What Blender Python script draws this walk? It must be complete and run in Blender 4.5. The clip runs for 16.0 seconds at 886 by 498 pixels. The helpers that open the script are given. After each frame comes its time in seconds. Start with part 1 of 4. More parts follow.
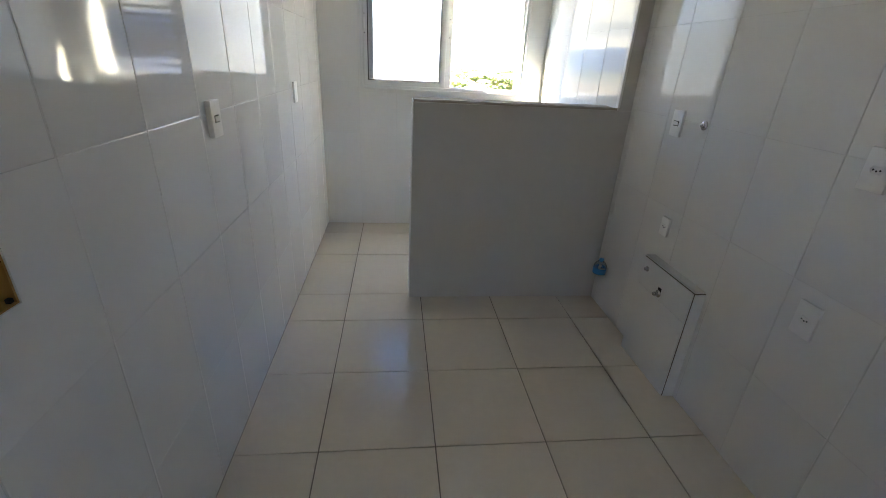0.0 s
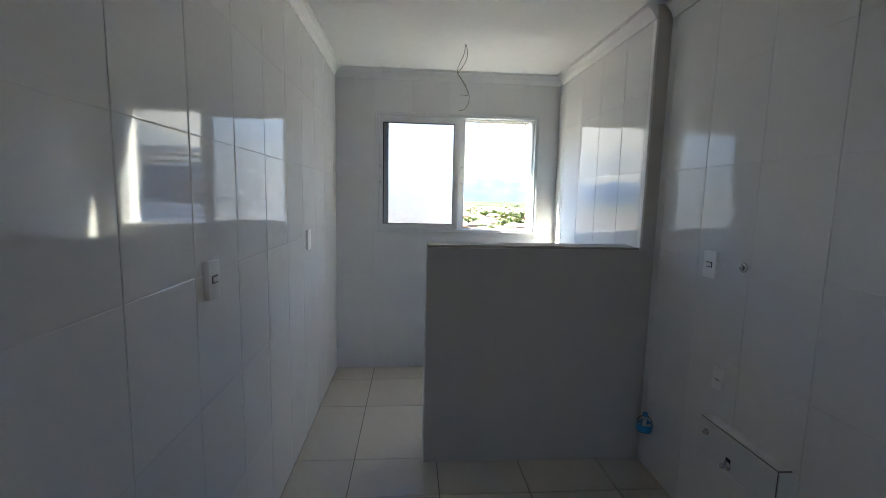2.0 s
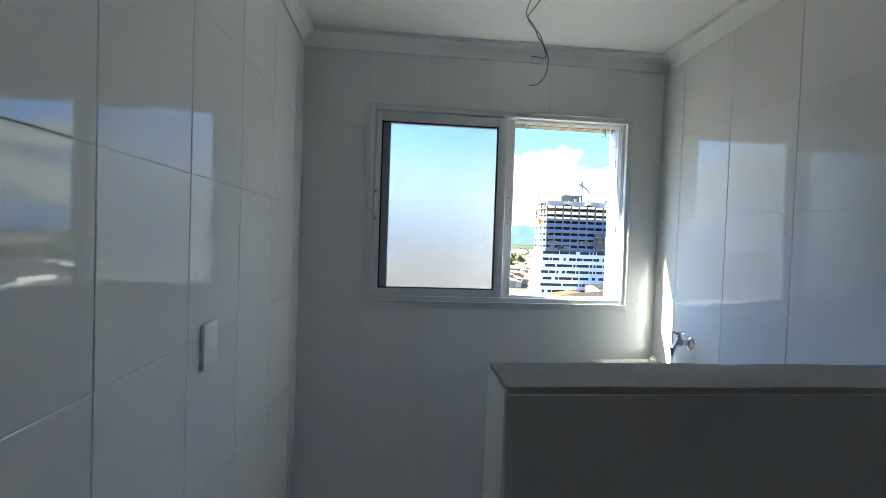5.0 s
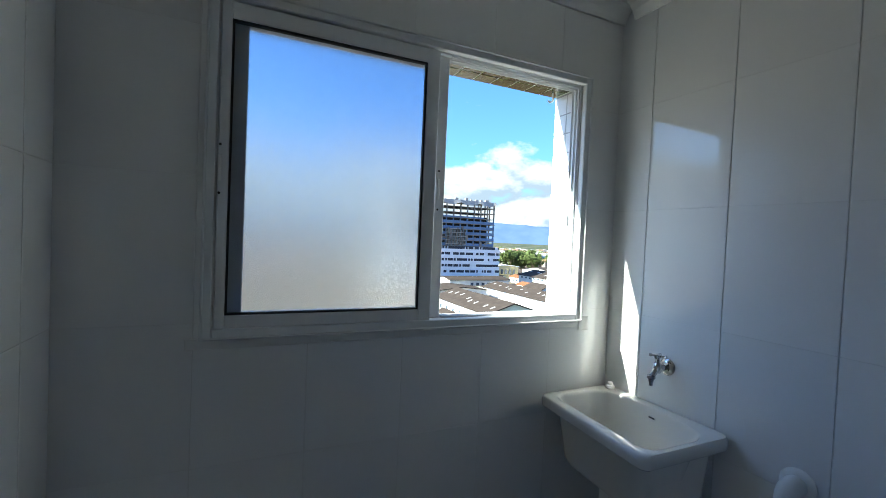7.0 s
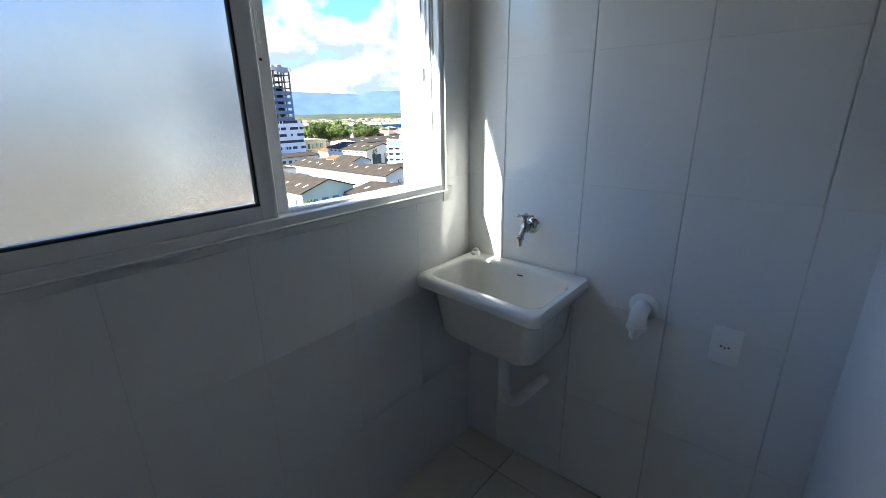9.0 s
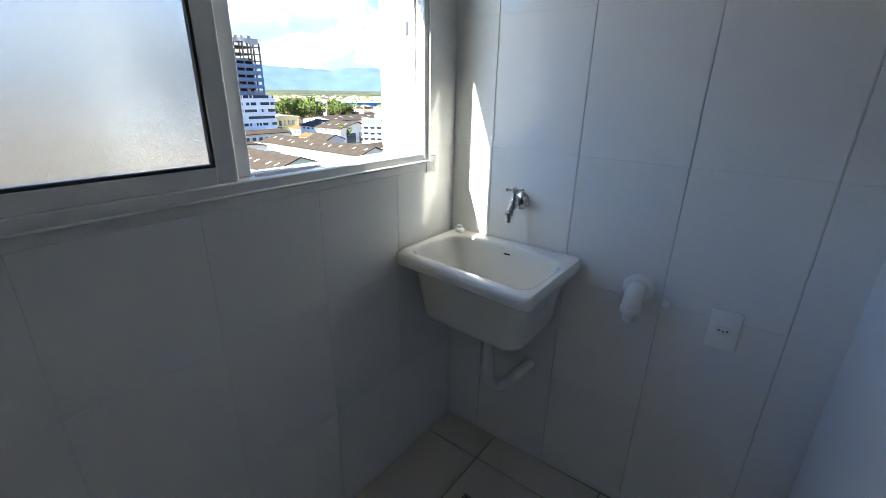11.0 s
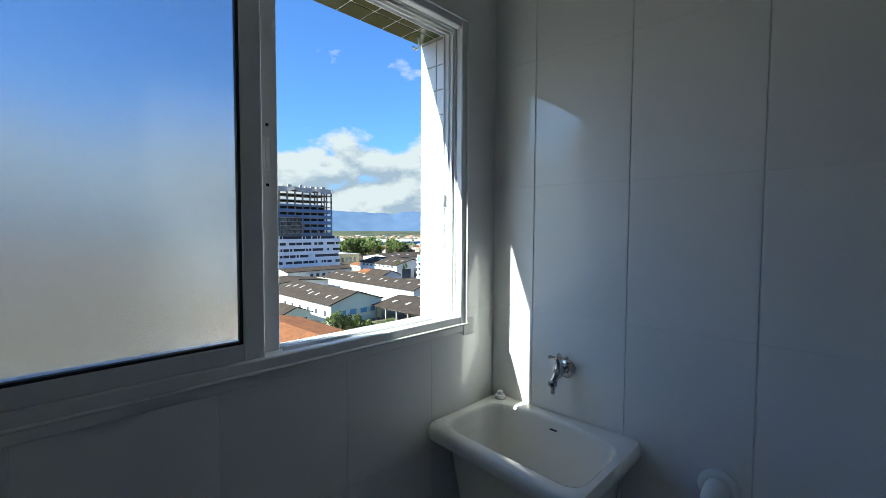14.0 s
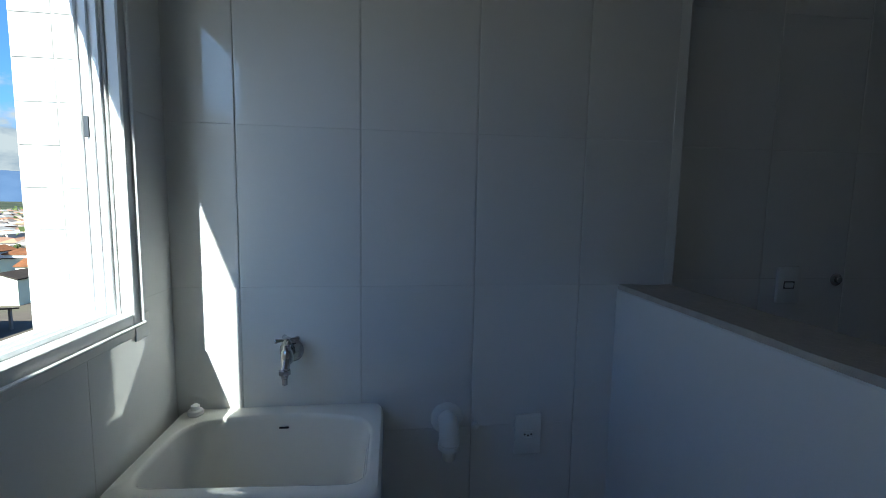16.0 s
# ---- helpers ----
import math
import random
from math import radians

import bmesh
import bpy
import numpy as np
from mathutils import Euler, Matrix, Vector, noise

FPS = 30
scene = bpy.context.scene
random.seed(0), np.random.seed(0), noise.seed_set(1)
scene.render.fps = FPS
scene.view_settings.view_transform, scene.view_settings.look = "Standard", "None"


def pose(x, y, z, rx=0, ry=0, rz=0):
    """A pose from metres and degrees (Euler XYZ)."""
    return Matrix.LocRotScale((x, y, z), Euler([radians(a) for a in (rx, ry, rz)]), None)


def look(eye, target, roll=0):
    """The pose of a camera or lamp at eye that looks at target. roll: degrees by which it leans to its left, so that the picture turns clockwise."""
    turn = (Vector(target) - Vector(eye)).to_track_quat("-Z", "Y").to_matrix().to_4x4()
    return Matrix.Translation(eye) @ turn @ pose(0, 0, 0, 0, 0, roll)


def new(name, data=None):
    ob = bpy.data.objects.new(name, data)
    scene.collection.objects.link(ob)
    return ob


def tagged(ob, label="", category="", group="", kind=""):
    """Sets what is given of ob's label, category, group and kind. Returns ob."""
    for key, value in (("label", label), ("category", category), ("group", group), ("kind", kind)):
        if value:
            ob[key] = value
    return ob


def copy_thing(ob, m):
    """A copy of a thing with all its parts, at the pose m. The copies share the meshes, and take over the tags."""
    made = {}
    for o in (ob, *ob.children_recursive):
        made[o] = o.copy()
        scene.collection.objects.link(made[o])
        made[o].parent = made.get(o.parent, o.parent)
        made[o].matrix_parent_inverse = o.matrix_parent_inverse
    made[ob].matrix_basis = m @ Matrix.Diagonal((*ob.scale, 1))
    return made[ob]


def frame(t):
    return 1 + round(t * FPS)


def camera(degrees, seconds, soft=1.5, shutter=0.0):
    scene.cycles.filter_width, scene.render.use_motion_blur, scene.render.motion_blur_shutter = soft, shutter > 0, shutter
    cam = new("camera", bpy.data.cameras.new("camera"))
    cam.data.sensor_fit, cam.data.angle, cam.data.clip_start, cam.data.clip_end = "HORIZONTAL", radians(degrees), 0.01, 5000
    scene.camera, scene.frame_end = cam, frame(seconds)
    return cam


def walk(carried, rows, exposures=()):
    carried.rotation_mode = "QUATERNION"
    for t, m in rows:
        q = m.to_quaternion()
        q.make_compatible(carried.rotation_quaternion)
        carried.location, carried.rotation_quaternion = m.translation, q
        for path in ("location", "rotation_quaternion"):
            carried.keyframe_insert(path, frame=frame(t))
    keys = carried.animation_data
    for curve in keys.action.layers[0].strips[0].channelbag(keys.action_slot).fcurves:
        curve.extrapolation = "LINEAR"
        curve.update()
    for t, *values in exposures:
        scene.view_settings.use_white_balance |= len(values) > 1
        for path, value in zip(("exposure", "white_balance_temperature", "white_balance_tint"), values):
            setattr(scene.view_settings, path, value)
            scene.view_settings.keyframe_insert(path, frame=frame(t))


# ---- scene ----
cam = camera(92.0, 16.0, soft=0.6)
PATH = [
    (0, (0.6, -3.724, 1.393), (0.822, -1.907, 0.587), 3.2),
    (0.5, (0.604, -3.73, 1.405), (0.82, -1.881, 0.675), 2.8),
    (1, (0.619, -3.738, 1.417), (0.816, -1.836, 0.832), 2.1),
    (1.5, (0.623, -3.691, 1.431), (0.793, -1.74, 1.025), 1.5),
    (2, (0.607, -3.527, 1.441), (0.757, -1.547, 1.203), 1.3),
    (2.5, (0.583, -3.345, 1.458), (0.73, -1.359, 1.275), 1.2),
    (3, (0.567, -3.079, 1.448), (0.694, -1.087, 1.325), 1.3),
    (3.5, (0.579, -2.848, 1.472), (0.674, -0.852, 1.378), 1.2),
    (4, (0.545, -2.573, 1.455), (0.653, -0.577, 1.389), 1.5),
    (4.2, (0.529, -2.471, 1.465), (0.657, -0.476, 1.41), 1.6),
    (6.3, (0.442, -1.575, 1.474), (0.88, 0.376, 1.428), 3.2),
    (6.5, (0.431, -1.496, 1.48), (0.967, 0.43, 1.43), 3.1),
    (7, (0.427, -1.322, 1.462), (1.26, 0.496, 1.409), 2.5),
    (7.5, (0.436, -1.176, 1.457), (1.542, 0.49, 1.39), 1.6),
    (8, (0.437, -1.097, 1.468), (1.692, 0.454, 1.339), 0.9),
    (8.5, (0.437, -1.049, 1.455), (1.811, 0.37, 1.142), 0.1),
    (9, (0.457, -1.012, 1.439), (1.901, 0.226, 0.818), -0.9),
    (9.2, (0.484, -1.031, 1.426), (1.893, 0.184, 0.69), -1.8),
    (11.3, (0.532, -0.917, 1.381), (2.037, 0.206, 0.692), 1.1),
    (11.5, (0.542, -0.92, 1.398), (2.021, 0.288, 0.803), 0.8),
    (12, (0.56, -0.94, 1.431), (1.992, 0.415, 1.094), 0.5),
    (12.5, (0.559, -0.95, 1.459), (1.925, 0.504, 1.32), 0.8),
    (13, (0.574, -0.965, 1.467), (1.85, 0.572, 1.372), 0.9),
    (13.5, (0.603, -0.96, 1.474), (1.84, 0.61, 1.4), 0.3),
    (14, (0.605, -0.916, 1.463), (2.038, 0.477, 1.368), 0.3),
    (14.5, (0.619, -0.814, 1.453), (2.346, 0.19, 1.351), 1.0),
    (15, (0.62, -0.72, 1.439), (2.529, -0.137, 1.314), 1.1),
    (15.2, (0.637, -0.691, 1.451), (2.581, -0.251, 1.282), 0.6),
    (15.5, (0.654, -0.63, 1.409), (2.641, -0.445, 1.277), 1.8),
    (16, (0.695, -0.536, 1.414), (2.67, -0.775, 1.21), 1.0),
]
EXPOSURE = [(0, 4.72, 7900, 4), (0.6, 4.71, 7700, 3), (1.5, 4.14, 7100, 3), (4.2, 3.50, 6500, 1), (6.3, 2.60, 6200, -2), (8.0, 2.34, 6100, -1), (9.2, 2.64, 6500, 1),
            (11.3, 2.84, 6700, 2), (12.4, 2.07, 6400, 0), (13.5, 1.9, 6200, -2), (16.0, 1.64, 5900, -3)]
walk(cam, [(t, look(eye, target, roll)) for t, eye, target, roll in PATH], EXPOSURE)

# ---------------------------------------------------------------- world, sun
SUN_WAY = Vector((1.0, -0.255, -0.73)).normalized()
sun_elev = math.asin(-SUN_WAY.z)
sun_azim = math.atan2(-SUN_WAY.x, -SUN_WAY.y)

world = bpy.data.worlds.new("world")
scene.world = world
world.use_nodes = True


def build_world():
    nt = world.node_tree
    nt.nodes.clear()
    N, L = nt.nodes.new, nt.links.new
    out, bg = N("ShaderNodeOutputWorld"), N("ShaderNodeBackground")
    sky = N("ShaderNodeTexSky")
    sky.sky_type, sky.sun_disc = "NISHITA", False
    sky.sun_elevation, sky.sun_rotation = sun_elev, sun_azim
    sky.air_density, sky.dust_density, sky.ozone_density = 1.0, 1.6, 2.5
    tc, sep = N("ShaderNodeTexCoord"), N("ShaderNodeSeparateXYZ")
    L(tc.outputs["Generated"], sep.inputs[0])
    # heaped clouds: noise on the sky's sphere, flattened a little
    mapping = N("ShaderNodeMapping")
    mapping.inputs["Location"].default_value = (0.35, 0.1, 0.0)
    mapping.inputs["Scale"].default_value = (1.0, 1.0, 1.9)
    L(tc.outputs["Generated"], mapping.inputs[0])
    shifted = N("ShaderNodeVectorMath"); shifted.operation = "ADD"
    shifted.inputs[1].default_value = (-0.020, 0.004, 0.050)
    L(mapping.outputs[0], shifted.inputs[0])

    def heaps(socket):
        n = N("ShaderNodeTexNoise")
        n.inputs["Scale"].default_value, n.inputs["Detail"].default_value = 7.5, 9.0
        n.inputs["Roughness"].default_value = 0.56
        L(socket, n.inputs["Vector"])
        return n.outputs[0]
    here, above = heaps(mapping.outputs[0]), heaps(shifted.outputs[0])
    # more cloud near the horizon
    low = N("ShaderNodeMapRange")
    low.inputs["From Min"].default_value, low.inputs["From Max"].default_value = 0.075, 0.25
    low.inputs["To Min"].default_value, low.inputs["To Max"].default_value = 0.30, -0.09
    L(sep.outputs["Z"], low.inputs["Value"])
    summ = N("ShaderNodeMath"); summ.operation = "ADD"
    L(here, summ.inputs[0]); L(low.outputs[0], summ.inputs[1])
    mask = N("ShaderNodeValToRGB")
    mask.color_ramp.elements[0].position, mask.color_ramp.elements[1].position = 0.51, 0.63
    L(summ.outputs[0], mask.inputs[0])
    # tops lit, undersides grey
    slope = N("ShaderNodeMath"); slope.operation = "SUBTRACT"
    L(here, slope.inputs[0]); L(above, slope.inputs[1])
    tone_at = N("ShaderNodeMapRange")
    tone_at.inputs["From Min"].default_value, tone_at.inputs["From Max"].default_value = -0.16, 0.12
    L(slope.outputs[0], tone_at.inputs["Value"])
    tone = N("ShaderNodeValToRGB")
    tone.color_ramp.elements[0].position, tone.color_ramp.elements[1].position = 0.15, 0.75
    tone.color_ramp.elements[0].color = (1.22, 1.45, 1.78, 1)
    tone.color_ramp.elements[1].color = (2.30, 2.36, 2.44, 1)
    L(tone_at.outputs[0], tone.inputs[0])
    mix = N("ShaderNodeMix"); mix.data_type = "RGBA"
    tint = N("ShaderNodeVectorMath"); tint.operation = "MULTIPLY"
    tint.inputs[1].default_value = (0.36, 0.535, 0.83)
    L(sky.outputs[0], tint.inputs[0])
    L(mask.outputs[0], mix.inputs["Factor"]); L(tint.outputs[0], mix.inputs["A"]); L(tone.outputs[0], mix.inputs["B"])
    L(mix.outputs["Result"], bg.inputs[0])
    bg.inputs[1].default_value = 0.10
    L(bg.outputs[0], out.inputs[0])


build_world()
sun = new("sun", bpy.data.lights.new("sun", "SUN"))
sun.data.energy, sun.data.angle, sun.data.color = 5.0, radians(0.6), (1.0, 0.95, 0.87)
sun.matrix_world = look((-40, 10, 30), Vector((-40, 10, 30)) + SUN_WAY)


# ---------------------------------------------------------------- materials
def mat(name, color, rough=0.5, metal=0.0, spec=0.5, vary=0.06, grain=40.0, bump=0.0, bump_scale=200.0,
        stain=0.0, stain_scale=2.0, random_tint=0.0, stain_color=(0.12, 0.1, 0.08), rough_vary=0.0, island=False):
    """A surface with grain, slow stains, fine relief and a small difference from piece to piece."""
    m = bpy.data.materials.new(name)
    m.use_nodes = True
    nt = m.node_tree
    N, L = nt.nodes.new, nt.links.new
    b = nt.nodes["Principled BSDF"]
    b.inputs["Roughness"].default_value, b.inputs["Metallic"].default_value = rough, metal
    b.inputs["Specular IOR Level"].default_value = spec
    tc = N("ShaderNodeTexCoord")
    geo = N("ShaderNodeNewGeometry")
    fine = N("ShaderNodeTexNoise")
    fine.inputs["Scale"].default_value, fine.inputs["Detail"].default_value = grain, 4.0
    L(geo.outputs["Position"], fine.inputs["Vector"])
    ramp = N("ShaderNodeMapRange")
    ramp.inputs["To Min"].default_value, ramp.inputs["To Max"].default_value = 1.0 - vary, 1.0 + vary
    L(fine.outputs[0], ramp.inputs["Value"])
    tint = N("ShaderNodeMath"); tint.operation = "MULTIPLY"
    L(ramp.outputs[0], tint.inputs[0])
    tint.inputs[1].default_value = 1.0
    if random_tint:
        rr = N("ShaderNodeMapRange")
        rr.inputs["To Min"].default_value, rr.inputs["To Max"].default_value = 1.0 - random_tint, 1.0 + random_tint
        src = geo.outputs["Random Per Island"] if island else N("ShaderNodeObjectInfo").outputs["Random"]
        L(src, rr.inputs["Value"]); L(rr.outputs[0], tint.inputs[1])
    col = N("ShaderNodeVectorMath"); col.operation = "SCALE"
    col.inputs[0].default_value = color
    L(tint.outputs[0], col.inputs["Scale"])
    last = col.outputs[0]
    if stain:
        slow = N("ShaderNodeTexNoise")
        slow.inputs["Scale"].default_value, slow.inputs["Detail"].default_value = stain_scale, 6.0
        slow.inputs["Roughness"].default_value = 0.65
        L(geo.outputs["Position"], slow.inputs["Vector"])
        sr = N("ShaderNodeMapRange")
        sr.inputs["From Min"].default_value, sr.inputs["From Max"].default_value = 0.45, 0.75
        sr.inputs["To Max"].default_value = stain
        L(slow.outputs[0], sr.inputs["Value"])
        mx = N("ShaderNodeMix"); mx.data_type = "RGBA"
        L(sr.outputs[0], mx.inputs["Factor"]); L(last, mx.inputs["A"])
        mx.inputs["B"].default_value = (*stain_color, 1)
        last = mx.outputs["Result"]
    L(last, b.inputs["Base Color"])
    if rough_vary:
        rn = N("ShaderNodeTexNoise")
        rn.inputs["Scale"].default_value, rn.inputs["Detail"].default_value = 7.0, 5.0
        L(geo.outputs["Position"], rn.inputs["Vector"])
        rm = N("ShaderNodeMapRange")
        rm.inputs["To Min"].default_value = max(0.0, rough - rough_vary)
        rm.inputs["To Max"].default_value = rough + rough_vary
        L(rn.outputs[0], rm.inputs["Value"]); L(rm.outputs[0], b.inputs["Roughness"])
    if bump:
        bn = N("ShaderNodeTexNoise")
        bn.inputs["Scale"].default_value, bn.inputs["Detail"].default_value = bump_scale, 3.0
        L(geo.outputs["Position"], bn.inputs["Vector"])
        bp = N("ShaderNodeBump")
        bp.inputs["Strength"].default_value, bp.inputs["Distance"].default_value = bump, 0.002
        L(bn.outputs[0], bp.inputs["Height"]); L(bp.outputs[0], b.inputs["Normal"])
    return m


M_TILE = mat("white_glazed_tile", (0.84, 0.84, 0.828), 0.045, spec=0.6, vary=0.015, grain=6, bump=0.02, bump_scale=7, random_tint=0.02, rough_vary=0.03)
M_GROUT = mat("grout", (0.76, 0.755, 0.735), 0.9, vary=0.08, grain=60, bump=0.3, stain=0.45, stain_scale=2.2, stain_color=(0.50, 0.485, 0.455))
M_FLOOR = mat("cream_floor_tile", (0.69, 0.63, 0.54), 0.22, vary=0.04, grain=25, bump=0.06, bump_scale=60, random_tint=0.03,
              stain=0.25, stain_scale=1.6, stain_color=(0.56, 0.51, 0.43), rough_vary=0.08)
M_FGROUT = mat("dark_floor_grout", (0.20, 0.18, 0.15), 0.95, vary=0.2, grain=80)
M_PAINT = mat("white_wall_paint", (0.79, 0.785, 0.765), 0.6, vary=0.02, grain=15, bump=0.15, bump_scale=160, stain=0.10, stain_scale=1.2, stain_color=(0.5, 0.49, 0.46))
M_CEIL = mat("white_ceiling_paint", (0.89, 0.89, 0.87), 0.75, vary=0.02, grain=12, bump=0.08, bump_scale=90)
M_COAT = mat("matt_white_undercoat", (0.63, 0.615, 0.585), 0.75, vary=0.03, grain=14, bump=0.2, bump_scale=150, stain=0.12, stain_scale=1.5, stain_color=(0.58, 0.56, 0.53))
M_CEMENT = mat("bare_cement", (0.46, 0.42, 0.36), 0.92, vary=0.2, grain=50, bump=0.9, bump_scale=120, stain=0.5, stain_scale=6, stain_color=(0.55, 0.5, 0.44))
M_ALU = mat("white_coated_aluminium", (0.78, 0.79, 0.80), 0.32, vary=0.015, grain=20, bump=0.02, bump_scale=60, stain=0.05, stain_scale=5)
M_GLOSS = mat("glossy_white_paint", (0.84, 0.84, 0.84), 0.12, vary=0.01)
M_GASKET = mat("black_rubber", (0.015, 0.015, 0.016), 0.6)
M_PLASTIC = mat("white_plastic", (0.88, 0.88, 0.865), 0.40, vary=0.02, grain=40)
M_PVC = mat("white_pipe_plastic", (0.84, 0.83, 0.80), 0.35, vary=0.03, grain=30)
M_DARK = mat("black_hole", (0.01, 0.01, 0.01), 0.7)
M_CHROME = mat("chrome", (0.52, 0.52, 0.53), 0.06, metal=1.0, vary=0.02)
M_CERAMIC = mat("white_sanitary_ceramic", (0.86, 0.84, 0.785), 0.11, spec=0.55, vary=0.015, grain=8)
M_FACADE_TILE = mat("white_facade_tile", (0.80, 0.80, 0.79), 0.25, vary=0.03, random_tint=0.03)
M_SOFFIT_TILE = mat("olive_facade_tile", (0.050, 0.060, 0.012), 0.25, spec=0.25, vary=0.2, grain=14, random_tint=0.2)
M_FACADE_GROUT = mat("pale_facade_grout", (0.62, 0.62, 0.58), 0.9)
M_FACADE_GROUT_DARK = mat("grey_facade_grout", (0.42, 0.42, 0.41), 0.9)
M_COPPER = mat("cable_copper", (0.30, 0.17, 0.09), 0.45, metal=0.6)
M_CABLE = mat("dusty_cable_sheath", (0.16, 0.13, 0.10), 0.6, vary=0.2)
M_ORANGE = mat("ochre_plastic", (0.50, 0.27, 0.07), 0.5, vary=0.1, stain=0.4, stain_scale=30, stain_color=(0.2, 0.1, 0.04))


def glass_mat(name, rough, tint=(1, 1, 1)):
    m = bpy.data.materials.new(name)
    m.use_nodes = True
    b = m.node_tree.nodes["Principled BSDF"]
    b.inputs["Base Color"].default_value = (*tint, 1)
    b.inputs["Transmission Weight"].default_value, b.inputs["Roughness"].default_value = 1.0, rough
    b.inputs["IOR"].default_value = 1.45
    return m


M_FROST = glass_mat("frosted_glass", 0.26, (0.79, 0.82, 0.845))


# ---------------------------------------------------------------- mesh helpers
def box(bm, x0, x1, y0, y1, z0, z1, bevel=0.0, seg=1):
    m = Matrix.LocRotScale(((x0 + x1) / 2, (y0 + y1) / 2, (z0 + z1) / 2), None, (abs(x1 - x0), abs(y1 - y0), abs(z1 - z0)))
    made = bmesh.ops.create_cube(bm, size=1.0, matrix=m)
    if bevel:
        edges = {e for v in made["verts"] for e in v.link_edges}
        bmesh.ops.bevel(bm, geom=list(edges), offset=bevel, segments=seg, profile=0.5, affect="EDGES")
    return bm


def boxed(*sizes, bevel=0.0, seg=1):
    bm = bmesh.new()
    for s in sizes:
        box(bm, *s, bevel=bevel, seg=seg)
    return bm


def tube(bm, pts, r, seg=8, radii=None):
    """A round bar along the points."""
    pts = [Vector(p) for p in pts]
    rings = []
    side = None
    for i, p in enumerate(pts):
        way = (pts[min(i + 1, len(pts) - 1)] - pts[max(i - 1, 0)]).normalized()
        if side is None:
            side = way.orthogonal().normalized()
        side = (side - way * side.dot(way)).normalized()
        up = way.cross(side)
        rad = radii[i] if radii else r
        rings.append([bm.verts.new(p + rad * (math.cos(a) * side + math.sin(a) * up))
                      for a in [2 * math.pi * k / seg for k in range(seg)]])
    for a, b in zip(rings, rings[1:]):
        for k in range(seg):
            bm.faces.new((a[k], a[(k + 1) % seg], b[(k + 1) % seg], b[k]))
    bm.faces.new(rings[0][::-1]); bm.faces.new(rings[-1])
    return bm


def smooth_path(pts, n=6):
    """Catmull-Rom through the points."""
    pts = [Vector(p) for p in pts]
    ext = [2 * pts[0] - pts[1], *pts, 2 * pts[-1] - pts[-2]]
    res = []
    for i in range(1, len(ext) - 2):
        p0, p1, p2, p3 = ext[i - 1:i + 3]
        for k in range(n):
            t = k / n
            res.append(0.5 * (2 * p1 + (p2 - p0) * t + (2 * p0 - 5 * p1 + 4 * p2 - p3) * t * t + (3 * p1 - p0 - 3 * p2 + p3) * t ** 3))
    res.append(pts[-1])
    return res


def part(name, bm, material, parent=None, label="", smooth=False):
    me = bpy.data.meshes.new(name)
    bmesh.ops.recalc_face_normals(bm, faces=bm.faces)
    bm.to_mesh(me)
    bm.free()
    me.materials.append(material)
    if smooth:
        for p in me.polygons:
            p.use_smooth = True
        me.set_sharp_from_angle(angle=radians(40))
    ob = new(name, me)
    if parent is not None:
        ob.parent = parent
    if label:
        ob["label"] = label
    return ob


def thing(name, label, category, group="", kind="", at=(0, 0, 0)):
    ob = new(name)
    ob.empty_display_size = 0.1
    ob.location = at
    return tagged(ob, label, category, group, kind)


TILE_MESHES = {}


def tile_mesh(w, h, material, name, t=0.006, edge=0.0008, drop=0.0006, roll=1.0):
    """One tile, lying in the xy plane with its face up; its face rolls off over edge metres and drop metres down,
    over roll times as much at its ends."""
    key = (round(w, 3), round(h, 3), round(t, 4), edge, roll, material.name)
    if key not in TILE_MESHES:
        a, b = w / 2, h / 2
        rims = ((0, 0), (0, t - drop), (edge * 0.22, t - drop * 0.55), (edge * 0.55, t - drop * 0.16), (edge, t))
        v = [(s * (a - d), q * (b - d * roll), z) for d, z in rims for s, q in ((-1, -1), (1, -1), (1, 1), (-1, 1))]
        n = 4 * (len(rims) - 1)
        f = [(n, n + 1, n + 2, n + 3)]
        for k in range(0, n, 4):
            f += [(k + i, k + (i + 1) % 4, k + 4 + (i + 1) % 4, k + 4 + i) for i in range(4)]
        me = bpy.data.meshes.new(name)
        me.from_pydata(v, [], f)
        me.materials.append(material)
        TILE_MESHES[key] = me
    return TILE_MESHES[key]


def cells(lines):
    return list(zip(lines, lines[1:]))


def lay(parent, frame_matrix, ulines, vlines, material, name="tile", gap=0.0026, across=0.15, tilt=0.0, t=0.006, holes=(), edge=0.0008, drop=0.0006, roll=1.0):
    """Tiles between the lines, on the plane given by frame_matrix (its xy plane, face along z)."""
    rng = random.Random(len(ulines) * 31 + len(vlines))
    for u0, u1 in cells(ulines):
        for v0, v1 in cells(vlines):
            if u1 - u0 < 0.012 or v1 - v0 < 0.012:
                continue
            cu, cv = (u0 + u1) / 2, (v0 + v1) / 2
            if any(a < cu < b and c < cv < d for a, b, c, d in holes):
                continue
            ob = new(name, tile_mesh(u1 - u0 - gap, v1 - v0 - gap * across, material, name, t, edge, drop, roll))
            ob.parent = parent
            ob.matrix_basis = frame_matrix @ Matrix.Translation((cu, cv, 0)) @ pose(0, 0, 0, rng.uniform(-tilt, tilt), rng.uniform(-tilt, tilt), 0)


def steps(first, pitch, lo, hi):
    """Joint lines at first + k * pitch inside lo..hi, with both ends."""
    res = [lo]
    k = math.ceil((lo - first) / pitch)
    while first + k * pitch < hi - 0.004:
        if first + k * pitch > lo + 0.004:
            res.append(first + k * pitch)
        k += 1
    return res + [hi]


